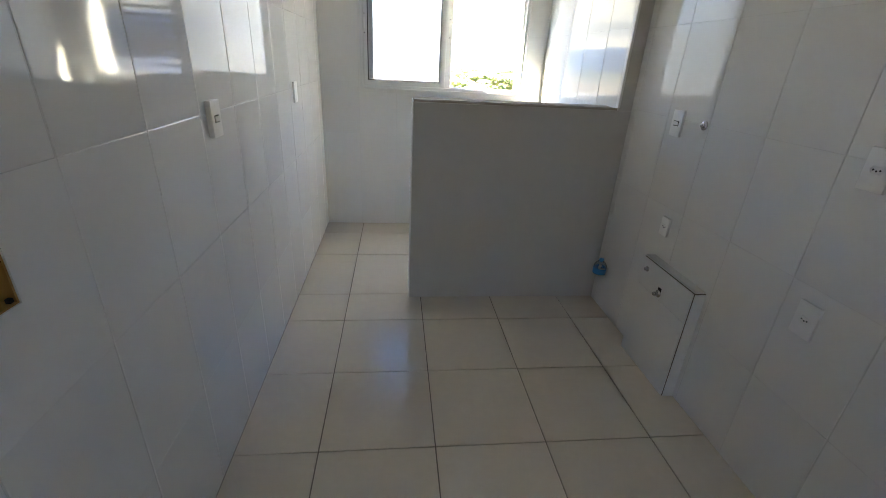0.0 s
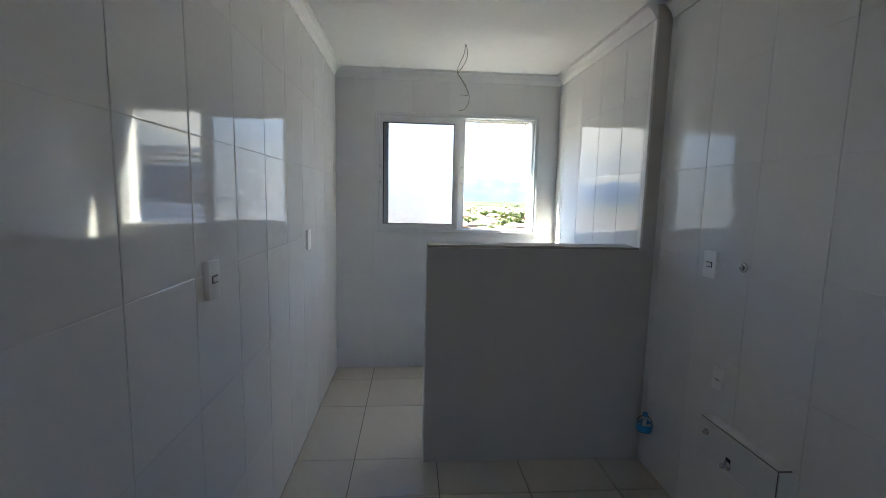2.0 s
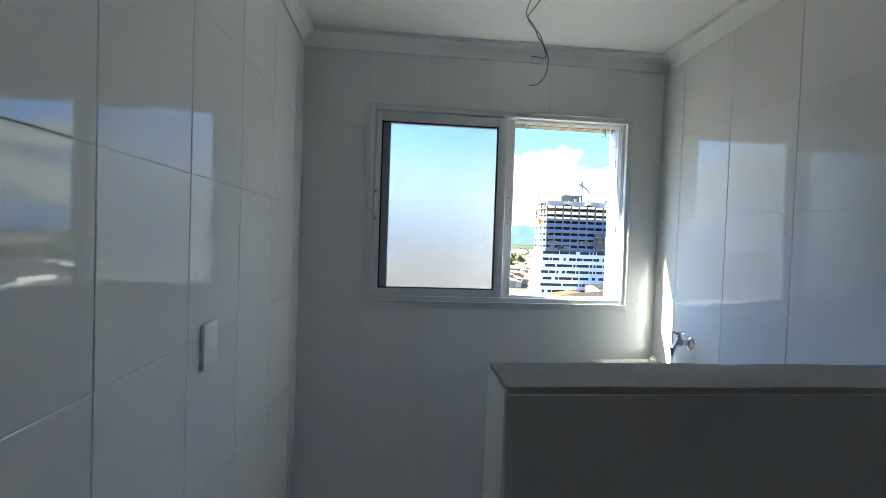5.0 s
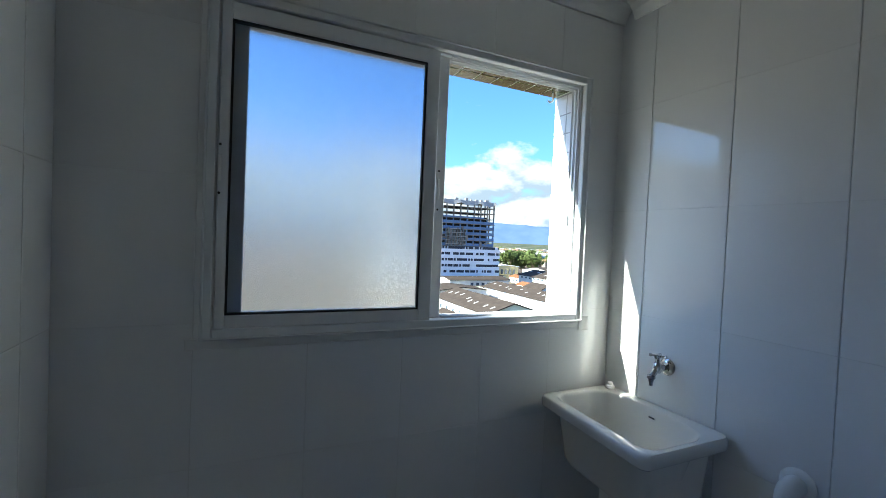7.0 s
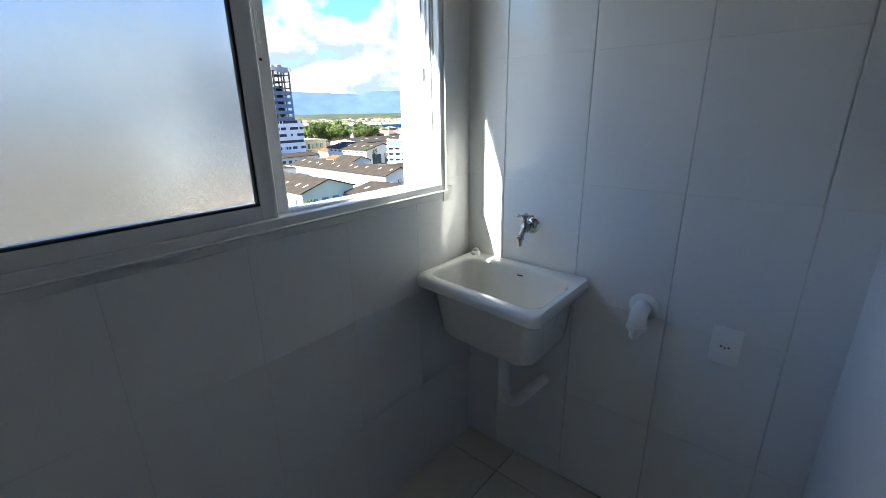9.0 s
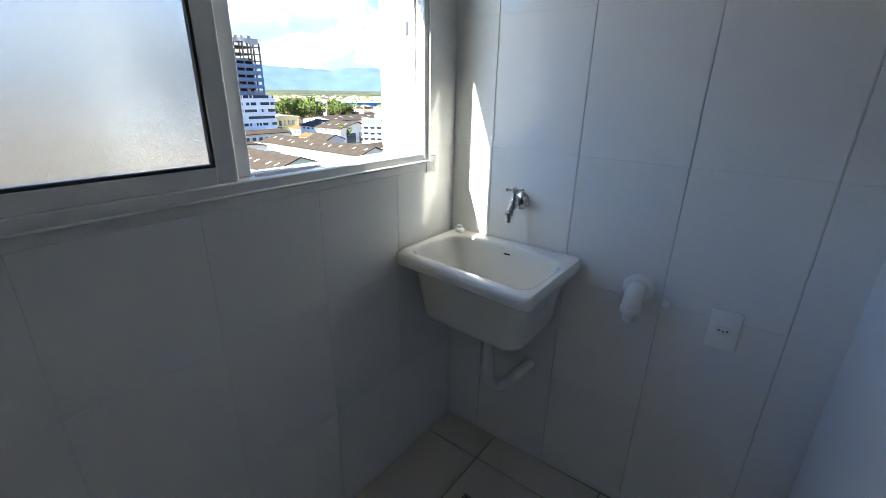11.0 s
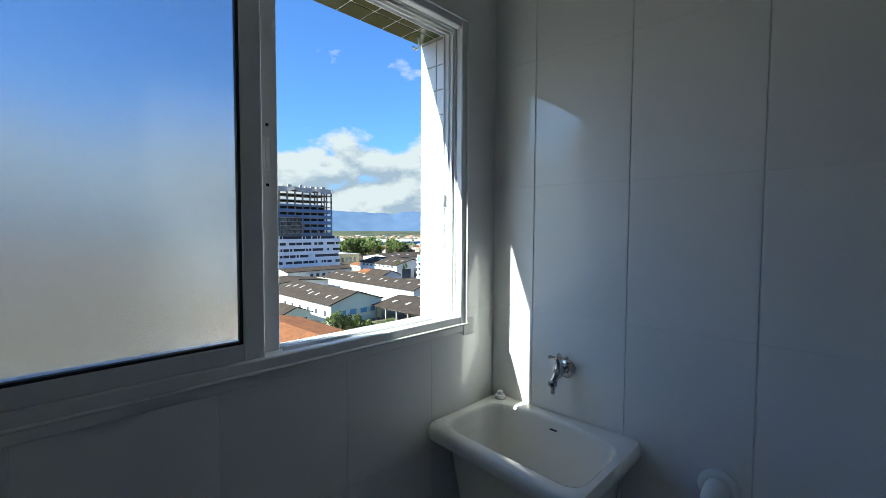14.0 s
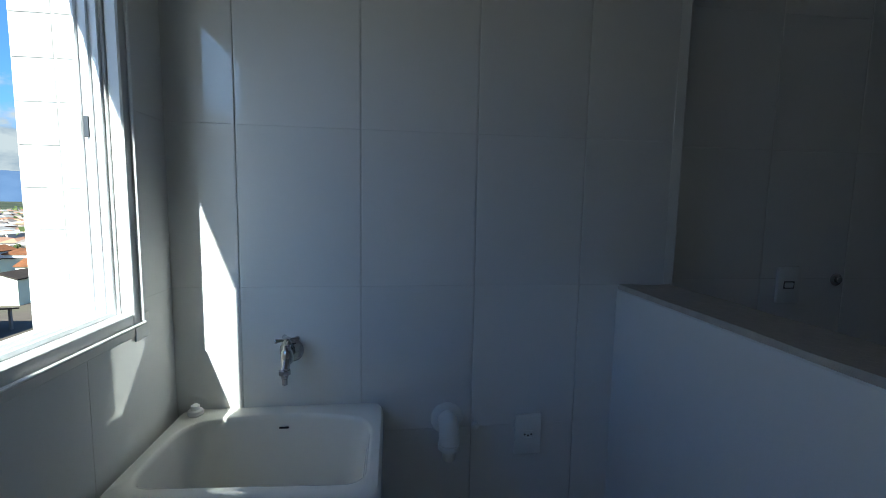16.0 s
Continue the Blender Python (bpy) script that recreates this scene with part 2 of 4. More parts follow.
# ---------------------------------------------------------------- structure
CEIL = 2.43
XR, XK = 1.811, 1.911          # laundry wall, kitchen wall (behind their tiles)
YP0, YP1 = -1.336, -1.172      # half wall
YB = -6.2                      # back of the place
WX0, WX1, WZ0, WZ1 = 0.335, 1.612, 1.155, 2.090   # window opening
T = 0.006                      # tile thickness
JOINT = 0.0019                 # depth of the grouted joints
FLUSH = 0.0006                 # the nearly flush joints of the window wall

floor_ob = tagged(part("floor", boxed((-0.15, 2.1, YB - 0.15, 0.0, -0.2, -0.006)), M_FGROUT), "cream ceramic tiled floor with dark joints", "floor", kind="structure")
ceiling = tagged(part("ceiling", boxed((-0.15, 2.1, YB - 0.15, 0.0, CEIL, CEIL + 0.15)), M_CEIL), "plain white painted ceiling", "ceiling", kind="structure")

HY0, HY1, HZ0, HZ1 = -3.175, -3.062, 1.0, 1.115      # open wiring box in the left wall
wall_left = tagged(part("wall_left", boxed(
    (-0.15, -JOINT, HY1, T, -0.006, CEIL), (-0.15, -JOINT, YB, HY0, -0.006, CEIL),
    (-0.15, -JOINT, HY0, HY1, -0.006, HZ0), (-0.15, -JOINT, HY0, HY1, HZ1, CEIL), (-0.15, -0.075, HY0, HY1, HZ0, HZ1)), M_GROUT),
    "glossy white tiled wall", "wall", kind="structure")
wall_right = tagged(part("wall_right", boxed((XR - T + 0.0034, XR + 0.25, YP0 + 0.002, T, -0.006, CEIL)), M_GROUT), "glossy white tiled laundry wall beside the window", "wall", kind="structure")
# the laundry wall runs a little out of square
OUT = 0.018
ASKEW = Matrix.Translation((XR - T, -0.1, 0)) @ Matrix.Rotation(OUT, 4, "Z") @ Matrix.Translation((T - XR, 0.1, 0))
wall_right.matrix_basis = ASKEW


def laundry_x(y):
    """The face of the laundry wall's tiles at y."""
    return XR - T + OUT * (-0.1 - y)


wall_kitchen = tagged(part("wall_kitchen", boxed((XK - T + JOINT, XK + 0.15, YB, YP0 - 0.004, -0.006, CEIL)), M_GROUT), "glossy white tiled kitchen wall", "wall", kind="structure")
wall_window = tagged(part("wall_window", boxed(
    (-0.15, WX0, FLUSH, 0.165, -0.2, CEIL + 0.15), (WX1, 2.1, FLUSH, 0.165, -0.2, CEIL + 0.15),
    (WX0, WX1, FLUSH, 0.165, -0.2, WZ0), (WX0, WX1, FLUSH, 0.165, WZ1, CEIL + 0.15)), M_GROUT),
    "white tiled outer wall with a window", "wall", kind="structure")
wall_back = tagged(part("wall_back", boxed((-0.15, 1.42, YB - 0.15, YB, -0.006, CEIL), (1.67, 2.1, YB - 0.15, YB, -0.006, CEIL), (1.42, 1.67, YB - 0.15, YB, 2.1, CEIL)), M_PAINT),
                   "plain white painted wall with a narrow opening", "wall", kind="structure")

# half wall between kitchen and laundry, with a raw cement top
half_wall = tagged(part("wall_half", boxed((0.692, XK, YP0, YP1, -0.006, 1.185), bevel=0.003), M_PAINT),
                   "white painted half-height wall with a raw cement top", "wall", kind="structure")
bm = bmesh.new()
box(bm, 0.694, laundry_x(-1.25) + 0.004, YP0 + 0.004, YP1 - 0.004, 1.1855, 1.199)
bmesh.ops.subdivide_edges(bm, edges=bm.edges, cuts=9, use_grid_fill=True)
for v in bm.verts:
    if v.co.z > 1.197:
        v.co.z += 0.0035 * noise.noise(v.co * 9)
part("cement_top", bm, M_CEMENT, half_wall, "rough grey-brown cement top")
part("front_coat", boxed((0.6925, XK - 0.0005, YP0 - 0.0035, YP0 - 0.0005, 0.0, 1.1845)), M_COAT, half_wall, "matt off-white undercoat on the kitchen side")
part("edge_strip", boxed((0.688, 0.692, YP0 + 0.002, YP1 - 0.002, 0.0, 1.19)), M_PLASTIC, half_wall, "thin white corner strip")
part("end_coat", boxed((XR + 0.0005, XK + 0.10, YP0 - 0.0035, YP0 + 0.0015, 1.186, CEIL)), M_COAT, wall_right, "matt off-white undercoat on the wall end")
part("edge_strip", boxed((XR - T - 0.0012, XR + 0.004, YP0 - 0.0048, YP0 - 0.0040, 1.2, CEIL - 0.074), (XR - T - 0.0020, XR - T - 0.0004, YP0 - 0.0040, YP0 + 0.024, 1.2, CEIL - 0.074)), M_PLASTIC, wall_right, "thin white corner strip")

# cornice round the ceiling
def cornice(name, p0, p1, inward):
    """A stepped plaster moulding from p0 to p1 under the ceiling; inward: unit vector into the room."""
    prof = [(0, CEIL), (0, CEIL - 0.072), (0.008, CEIL - 0.072), (0.012, CEIL - 0.060), (0.022, CEIL - 0.040),
            (0.040, CEIL - 0.022), (0.052, CEIL - 0.016), (0.052, CEIL - 0.006), (0.058, CEIL - 0.006), (0.058, CEIL)]
    bm = bmesh.new()
    p0, p1, n = Vector(p0), Vector(p1), Vector(inward)
    a = [bm.verts.new((*(p0 + n * d).xy, z - 0.0005)) for d, z in prof]
    b = [bm.verts.new((*(p1 + n * d).xy, z - 0.0005)) for d, z in prof]
    for i in range(len(prof)):
        j = (i + 1) % len(prof)
        bm.faces.new((a[i], a[j], b[j], b[i]))
    bm.faces.new(a[::-1]); bm.faces.new(b)
    return tagged(part(name, bm, M_CEIL), "white plaster cornice under the ceiling", "cornice", kind="structure")


cornice("trim_window_wall", (0.0, 0.0, 0), (XR - T, 0.0, 0), (0, -1, 0))
cornice("trim_left_wall", (0.0, YB, 0), (0.0, -0.058, 0), (1, 0, 0))
cornice("trim_right_wall", (laundry_x(YP0), YP0, 0), (laundry_x(-0.058), -0.058, 0), (-1, 0, 0))
cornice("trim_kitchen_wall", (XK - T, YB, 0), (XK - T, YP0 - 0.02, 0), (-1, 0, 0))

# ---------------------------------------------------------------- the window
ALU = M_ALU


def frame_bars(x0, x1, z0, z1, y0, y1, w, bevel=0.003, bottom=None, right=None):
    """Four bars round a rectangle, butted end to end."""
    wb, wr = bottom or w, right or w
    return boxed((x0, x0 + w, y0, y1, z0, z1), (x1 - wr, x1, y0, y1, z0, z1),
                 (x0 + w, x1 - wr, y0, y1, z0, z0 + wb), (x0 + w, x1 - wr, y0, y1, z1 - w, z1), bevel=bevel)


window = thing("window_1", "white aluminium sliding window, half open, with frosted glass", "window", kind="structure", at=(0.97, 0, 1.15))


def wpart(name, bm, m, parent=None, label=""):
    bm.transform(Matrix.Translation((-0.97, 0, -1.15)))
    return part(name, bm, m, parent or window, label)


def build_window():
    wpart("casing", frame_bars(0.318, 1.634, 1.159, 2.106, -0.020, 0.004, 0.026, bevel=0.003, bottom=0.027), ALU)
    wpart("casing_lip", frame_bars(0.316, 1.636, 1.156, 2.108, -0.027, -0.0202, 0.007, bevel=0.002), ALU)
    wpart("window_frame", frame_bars(0.3355, 1.6115, 1.1565, 2.0885, 0.0045, 0.052, 0.012, bevel=0.002, bottom=0.028, right=0.010), ALU)
    wpart("sill", boxed((0.281, 1.640, -0.0035, -0.0005, 1.128, 1.1585), bevel=0.0012), M_PAINT, label="thin white plaster edge under the casing")
    wpart("sill_end", boxed((1.6405, 1.692, -0.0045, -0.0005, 1.116, 1.170), bevel=0.0012), M_PAINT)
    bm = bmesh.new()
    tube(bm, [(0.320, -0.0285, 1.161), (1.632, -0.0285, 1.161)], 0.0032, 10)
    wpart("casing_bead", bm, M_GLOSS, label="glossy rounded edge of the casing")
    # guide rails on the frame's bottom, top and right side
    for y in (0.008, 0.026, 0.046):
        wpart("rail", boxed((1.040, 1.600, y, y + 0.003, 1.185, 1.193)), ALU)
        wpart("rail", boxed((1.040, 1.600, y, y + 0.003, 2.068, 2.076)), ALU)
        wpart("rail", boxed((1.594, 1.601, y, y + 0.004, 1.194, 2.067)), ALU)
    wpart("catch_plate", boxed((1.5935, 1.598, 0.031, 0.041, 1.53, 1.57), bevel=0.001), M_CHROME)
    # two sashes side by side in depth, both pushed to the left; the outer one reaches further right
    for name, y0, x0, x1, wl, wr in (("inner_sash", -0.012, 0.349, 0.990, 0.026, 0.044), ("outer_sash", 0.0205, 0.351, 1.038, 0.066, 0.066)):
        z0, z1 = 1.1855, 2.0755
        y1 = y0 + 0.029
        gx0, gx1, gz0, gz1 = x0 + wl, x1 - wr, z0 + 0.036, z1 - 0.046
        sash = wpart(name, boxed((x0, gx0, y0, y1, z0, z1), (gx1, x1, y0, y1, z0, z1),
                                 (gx0, gx1, y0, y1, z0, gz0), (gx0, gx1, y0, y1, gz1, z1), bevel=0.002), ALU)
        if name == "outer_sash":
            wpart("pane", boxed((gx0 + 0.0005, gx1 - 0.0005, y0 + 0.0235, y0 + 0.0275, gz0 + 0.0005, gz1 - 0.0005)), M_FROST, sash, "frosted glass pane")
        else:
            wpart("gasket", frame_bars(gx0, gx1, gz0, gz1, y0 + 0.003, y0 + 0.0155, 0.006, bevel=0.0), M_GASKET, sash, "black rubber seal")
            wpart("pane", boxed((gx0 + 0.0005, gx1 - 0.0005, y0 + 0.016, y0 + 0.020, gz0 + 0.0005, gz1 - 0.0005)), M_FROST, sash, "frosted glass pane")
        x = 0.3525 if name == "inner_sash" else 1.013
        wpart("latch", boxed((x - 0.003, x + 0.006, y0 - 0.0025, y0 - 0.0005, 1.590, 1.660), bevel=0.0008), M_PLASTIC, sash, "white slide latch")
        for z in (1.557, 1.688):
            bm = bmesh.new()
            tube(bm, [(x + 0.001, y0 - 0.0012, z), (x + 0.001, y0 + 0.002, z)], 0.0036, 10)
            wpart("screw_hole", bm, M_DARK, sash)


build_window()

# facade tiles on the reveal outside
reveal = tagged(part("wall_reveal", boxed((WX1 - 0.0045, WX1, 0.053, 0.165, WZ0 + 0.001, WZ1 - 0.013)), M_FACADE_GROUT_DARK),
                "sunlit white tiled window reveal", "wall", kind="structure")
lay(reveal, Matrix(((0, 0, -1, WX1 - 0.0045), (1, 0, 0, 0), (0, 1, 0, 0), (0, 0, 0, 1))), [0.054, 0.090, 0.166], steps(2.072, 0.08, WZ0 + 0.002, WZ1 - 0.013), M_FACADE_TILE, "facade_tile", gap=0.005, across=1.0, t=0.0022)
soffit = tagged(part("wall_soffit", boxed((WX0, WX1, 0.053, 0.165, WZ1 - 0.012, WZ1 - 0.0005)), M_FACADE_GROUT),
                "olive tiled window head", "wall", kind="structure")
lay(soffit, Matrix(((1, 0, 0, 0), (0, -1, 0, 0), (0, 0, -1, WZ1 - 0.012), (0, 0, 0, 1))), steps(1.6, 0.08, WX0 + 0.002, WX1 - 0.012), [-0.166, -0.092, -0.054], M_SOFFIT_TILE, "facade_tile", gap=0.005, across=1.0, t=0.0022)
hook = thing("wire_hook", "small white hook under the tiled window head", "hook", at=(1.555, 0.12, WZ1 - 0.018))
bm = bmesh.new()
tube(bm, smooth_path([(0, 0, 0.004), (0.0, 0.0, -0.012), (0.006, 0.004, -0.022), (0.002, 0.018, -0.028), (-0.004, 0.024, -0.020)], 4), 0.004, 8)
part("shank", bm, M_PLASTIC, hook, smooth=True)

# ---------------------------------------------------------------- laundry things
def ring(x0, x1, y0, y1, r, z, n=5):
    """A rounded rectangle of points at height z."""
    res = []
    for cx, cy, a0 in ((x1 - r, y1 - r, 0), (x0 + r, y1 - r, 90), (x0 + r, y0 + r, 180), (x1 - r, y0 + r, 270)):
        for k in range(n + 1):
            a = radians(a0 + 90 * k / n)
            res.append((cx + r * math.cos(a), cy + r * math.sin(a), z))
    # points along the straight sides too, so that they can bow
    full = []
    for i, p in enumerate(res):
        full.append(p)
        if i % (n + 1) == n:
            q = res[(i + 1) % len(res)]
            full += [tuple(p[k] + (q[k] - p[k]) * f / 7 for k in range(3)) for f in range(1, 7)]
    return full


def loft(bm, rings, cap_first=True, cap_last=True):
    vs = [[bm.verts.new(p) for p in r] for r in rings]
    for a, b in zip(vs, vs[1:]):
        for i in range(len(a)):
            j = (i + 1) % len(a)
            bm.faces.new((a[i], a[j], b[j], b[i]))
    if cap_first:
        bm.faces.new(vs[0])
    if cap_last:
        bm.faces.new(vs[-1])
    return bm


def lathe(bm, profile, m, seg=20):
    """A turned body; profile: (radius, height) pairs along the local z of the matrix m."""
    rings = [[m @ Vector((r * math.cos(a), r * math.sin(a), h)) for a in [2 * math.pi * k / seg for k in range(seg)]] for r, h in profile]
    return loft(bm, rings)


def facing(x, y, z, way):
    """A matrix whose z axis points along way."""
    return Matrix.Translation((x, y, z)) @ Vector(way).to_track_quat("Z", "Y").to_matrix().to_4x4()


def build_sink():
    sink = thing("laundry_sink", "white ceramic laundry sink hung in the tiled corner", "sink", at=(1.62, -0.27, 0.65))

    def sp(name, bm, m, parent=None, label="", smooth=True):
        bm.transform(Matrix.Translation((-1.62, 0.27, -0.65)))
        return part(name, bm, m, parent or sink, label, smooth)

    def slanted(rg):
        # the rim's front runs a little askew, and the back edge of the bowl bows towards the wall
        res = []
        for x, y, z in rg:
            x -= 0.035 * max(0.0, (1.80 - x) / 0.36) * (-y / 0.5)
            if 1.65 < x < 1.75 and z > 0.72:
                x += 0.050 * max(0.0, math.sin(math.pi * min(1.0, max(0.0, (-y - 0.05) / 0.44)))) ** 0.55
            res.append((x, y, z))
        return res
    rings = [ring(1.57, 1.76, -0.42, -0.11, 0.05, 0.638), ring(1.535, 1.788, -0.450, -0.084, 0.045, 0.648), ring(1.522, 1.794, -0.460, -0.076, 0.04, 0.672),
             ring(1.500, 1.797, -0.478, -0.058, 0.04, 0.830), ring(1.494, 1.798, -0.482, -0.054, 0.04, 0.841),
             ring(1.468, 1.803, -0.512, -0.022, 0.022, 0.842), ring(1.460, 1.8035, -0.518, -0.016, 0.026, 0.848),
             ring(1.457, 1.804, -0.520, -0.014, 0.028, 0.868), ring(1.460, 1.804, -0.517, -0.016, 0.028, 0.880), ring(1.466, 1.804, -0.512, -0.020, 0.028, 0.885),
             ring(1.495, 1.722, -0.496, -0.040, 0.045, 0.885), ring(1.501, 1.718, -0.491, -0.045, 0.045, 0.882), ring(1.506, 1.715, -0.487, -0.049, 0.045, 0.872),
             ring(1.545, 1.705, -0.462, -0.080, 0.045, 0.705), ring(1.565, 1.70, -0.44, -0.10, 0.045, 0.666), ring(1.60, 1.68, -0.40, -0.15, 0.03, 0.655)]
    sp("basin", loft(bmesh.new(), [slanted(r) for r in rings]), M_CERAMIC)
    sp("overflow_slot", boxed((1.750, 1.768, -0.284, -0.259, 0.851, 0.8555), bevel=0.002), M_DARK, label="small dark overflow slot")
    bm = bmesh.new()
    lathe(bm, [(0.017, 0.0), (0.019, 0.004), (0.017, 0.012), (0.011, 0.015), (0.010, 0.024), (0.006, 0.027)], pose(1.775, -0.055, 0.8852))
    sp("plug_cap", bm, M_PLASTIC)
    bm = bmesh.new()
    lathe(bm, [(0.012, -0.002), (0.022, 0.0), (0.022, 0.003), (0.016, 0.004)], pose(1.63, -0.27, 0.6555))
    sp("drain_ring", bm, M_CHROME)
    bm = bmesh.new()
    path = smooth_path([(1.64, -0.285, 0.645), (1.64, -0.285, 0.56), (1.642, -0.287, 0.46), (1.648, -0.292, 0.405), (1.668, -0.305, 0.372), (1.70, -0.325, 0.372), (1.745, -0.35, 0.405), (1.805, -0.375, 0.435)], 12)
    tube(bm, path, 0.02, 14, [0.0200 + 0.0022 * (i % 2) for i in range(len(path))])
    sp("waste_hose", bm, M_PVC, label="white corrugated waste hose")
    bm = bmesh.new()
    lathe(bm, [(0.028, 0), (0.030, 0.006), (0.030, 0.03), (0.024, 0.034)], facing(1.64, -0.285, 0.642, (0, 0, -1)))
    sp("hose_collar", bm, M_PVC)


build_sink()


def build_tap():
    tap = thing("tap", "chrome wall tap with a cross handle above the sink", "tap", at=(laundry_x(-0.282), -0.282, 1.035))
    o = Matrix.Translation((-1.805, 0.282, -1.035))

    tap.scale = (0.9, 0.9, 0.9)

    def tp(name, bm, m=M_CHROME):
        bm.transform(o)
        return part(name, bm, m, tap, smooth=True)
    bm = bmesh.new()
    lathe(bm, [(0.033, 0.0), (0.034, 0.004), (0.028, 0.010), (0.016, 0.015)], facing(1.8045, -0.282, 1.035, (-1, 0, 0)))
    tp("flange", bm)
    bm = bmesh.new()
    tube(bm, smooth_path([(1.80, -0.282, 1.035), (1.770, -0.282, 1.035), (1.745, -0.282, 1.034)], 4), 0.0125, 14)
    tube(bm, smooth_path([(1.752, -0.282, 1.036), (1.738, -0.282, 1.028), (1.724, -0.282, 1.014), (1.716, -0.282, 1.006)], 4), 0.0115, 14, None)
    lathe(bm, [(0.013, -0.014), (0.0165, -0.008), (0.017, 0.006), (0.014, 0.020), (0.0105, 0.024), (0.0105, 0.034)], pose(1.746, -0.282, 1.032))
    tp("body", bm)
    bm = bmesh.new()
    lathe(bm, [(0.010, -0.002), (0.0155, 0.0), (0.0155, 0.012), (0.012, 0.014)], facing(1.714, -0.282, 1.010, (0, 0, -1)), 8)
    tp("aerator_nut", bm)
    bm = bmesh.new()
    lathe(bm, [(0.0095, 0.0), (0.0095, 0.010), (0.0075, 0.012), (0.0075, 0.028), (0.0060, 0.029)], facing(1.714, -0.282, 0.998, (0, 0, -1)))
    tp("hose_nozzle", bm)
    bm = bmesh.new()
    lathe(bm, [(0.006, 0.0), (0.007, 0.012), (0.012, 0.014), (0.012, 0.024), (0.007, 0.028)], pose(1.746, -0.282, 1.063))
    for a in (25, 115, 205, 295):
        w = Vector((math.cos(radians(a)), math.sin(radians(a)), 0))
        c = Vector((1.746, -0.282, 1.083))
        tube(bm, [c + w * 0.004, c + w * 0.020, c + w * 0.029, c + w * 0.033], 0.005, 8, [0.0045, 0.0045, 0.0075, 0.005])
    tp("cross_handle", bm)


build_tap()


def build_elbow():
    el = thing("drain_elbow", "white plastic washing machine drain elbow on the tiled wall", "pipe", at=(laundry_x(-0.69), -0.69, 0.83))
    o = Matrix.Translation((-1.805, 0.69, -0.83))

    def ep(name, bm, label=""):
        bm.transform(o)
        part(name, bm, M_PVC, el, label, True)
    bm = bmesh.new()
    lathe(bm, [(0.044, 0), (0.045, 0.004), (0.040, 0.010), (0.030, 0.013)], facing(1.8045, -0.69, 0.83, (-1, 0, 0)))
    ep("flange", bm)
    bm = bmesh.new()
    tube(bm, smooth_path([(1.80, -0.69, 0.83), (1.775, -0.69, 0.83), (1.755, -0.69, 0.822), (1.748, -0.69, 0.80), (1.748, -0.69, 0.785)], 5), 0.027, 16)
    ep("bend", bm)
    bm = bmesh.new()
    lathe(bm, [(0.026, 0), (0.030, 0.002), (0.030, 0.014), (0.020, 0.018), (0.017, 0.045), (0.012, 0.050)], facing(1.748, -0.69, 0.79, (0, 0, -1)))
    ep("nozzle", bm)
    bm = bmesh.new()
    lathe(bm, [(0.0105, 0), (0.011, 0.008), (0.008, 0.011), (0.006, 0.016), (0.004, 0.017)], facing(1.8045, -0.77, 0.805, (-1, 0, 0)))
    bm.transform(Matrix.Translation((-1.8045, 0.77, -0.805)))
    cap = part("screw_cap", bm, M_PLASTIC, None, smooth=True)
    cap.location = (laundry_x(-0.77) - 0.0005, -0.77, 0.805)
    tagged(cap, "small white screw cap in the tiled wall", "cap")


build_elbow()


# ---------------------------------------------------------------- wall plates
def plate(name, label, x, side, y, z, style, w=0.075, h=0.116, deep=0.0):
    """A 4 x 2 inch wall plate at (x, y, z); side: +1 faces +x, -1 faces -x."""
    p = thing(name, label, "socket" if style == "socket" else "switch", group="wall plates", at=(x, y, z))
    m = Matrix(((0, 0, side, side * deep), (1, 0, 0, 0), (0, 1, 0, 0), (0, 0, 0, 1)))

    def pp(nm, bm, material, parent, lab=""):
        bm.transform(m)
        return part(nm, bm, material, parent, lab, True)
    cover = pp("cover", boxed((-w / 2, w / 2, -h / 2, h / 2, 0.0003 - deep, 0.0115), bevel=0.002, seg=2), M_PLASTIC, p)
    if style == "socket":
        bm = bmesh.new()
        pts = [(0.020, 0.0), (0.013, 0.011), (-0.013, 0.011), (-0.020, 0.0), (-0.013, -0.011), (0.013, -0.011)]
        loft(bm, [[(a, b, 0.0108) for a, b in pts], [(a, b, 0.0135) for a, b in pts], [(a * 0.85, b * 0.85, 0.0135) for a, b in pts], [(a * 0.8, b * 0.8, 0.0118) for a, b in pts]])
        core = pp("outlet", bm, M_PLASTIC, p)
        for a, b in ((-0.0095, 0.0), (0.0, -0.003), (0.0095, 0.0)):
            bm = bmesh.new()
            tube(bm, [(a, b, 0.0115), (a, b, 0.0124)], 0.0027, 10)
            pp("pin_hole", bm, M_DARK, core)
    elif style == "switch":
        core = pp("rocker", boxed((-0.0150, 0.0165, -0.0085, 0.0085, 0.0108, 0.0150), bevel=0.002), M_PLASTIC, p)
        # black rim, wider on one side, paints the shadow at the rocker's edge
        pp("rocker_shade", boxed((-0.0190, 0.0190, -0.0115, 0.0115, 0.0108, 0.0122), bevel=0.0006), M_DARK, p, "black rim for the shade round the rocker")
    for zz in (-0.041, 0.041):
        bm = bmesh.new()
        tube(bm, [(0, zz, 0.0112), (0, zz, 0.0122)], 0.0030, 8)
        pp("screw", bm, M_PLASTIC, p)
    return p


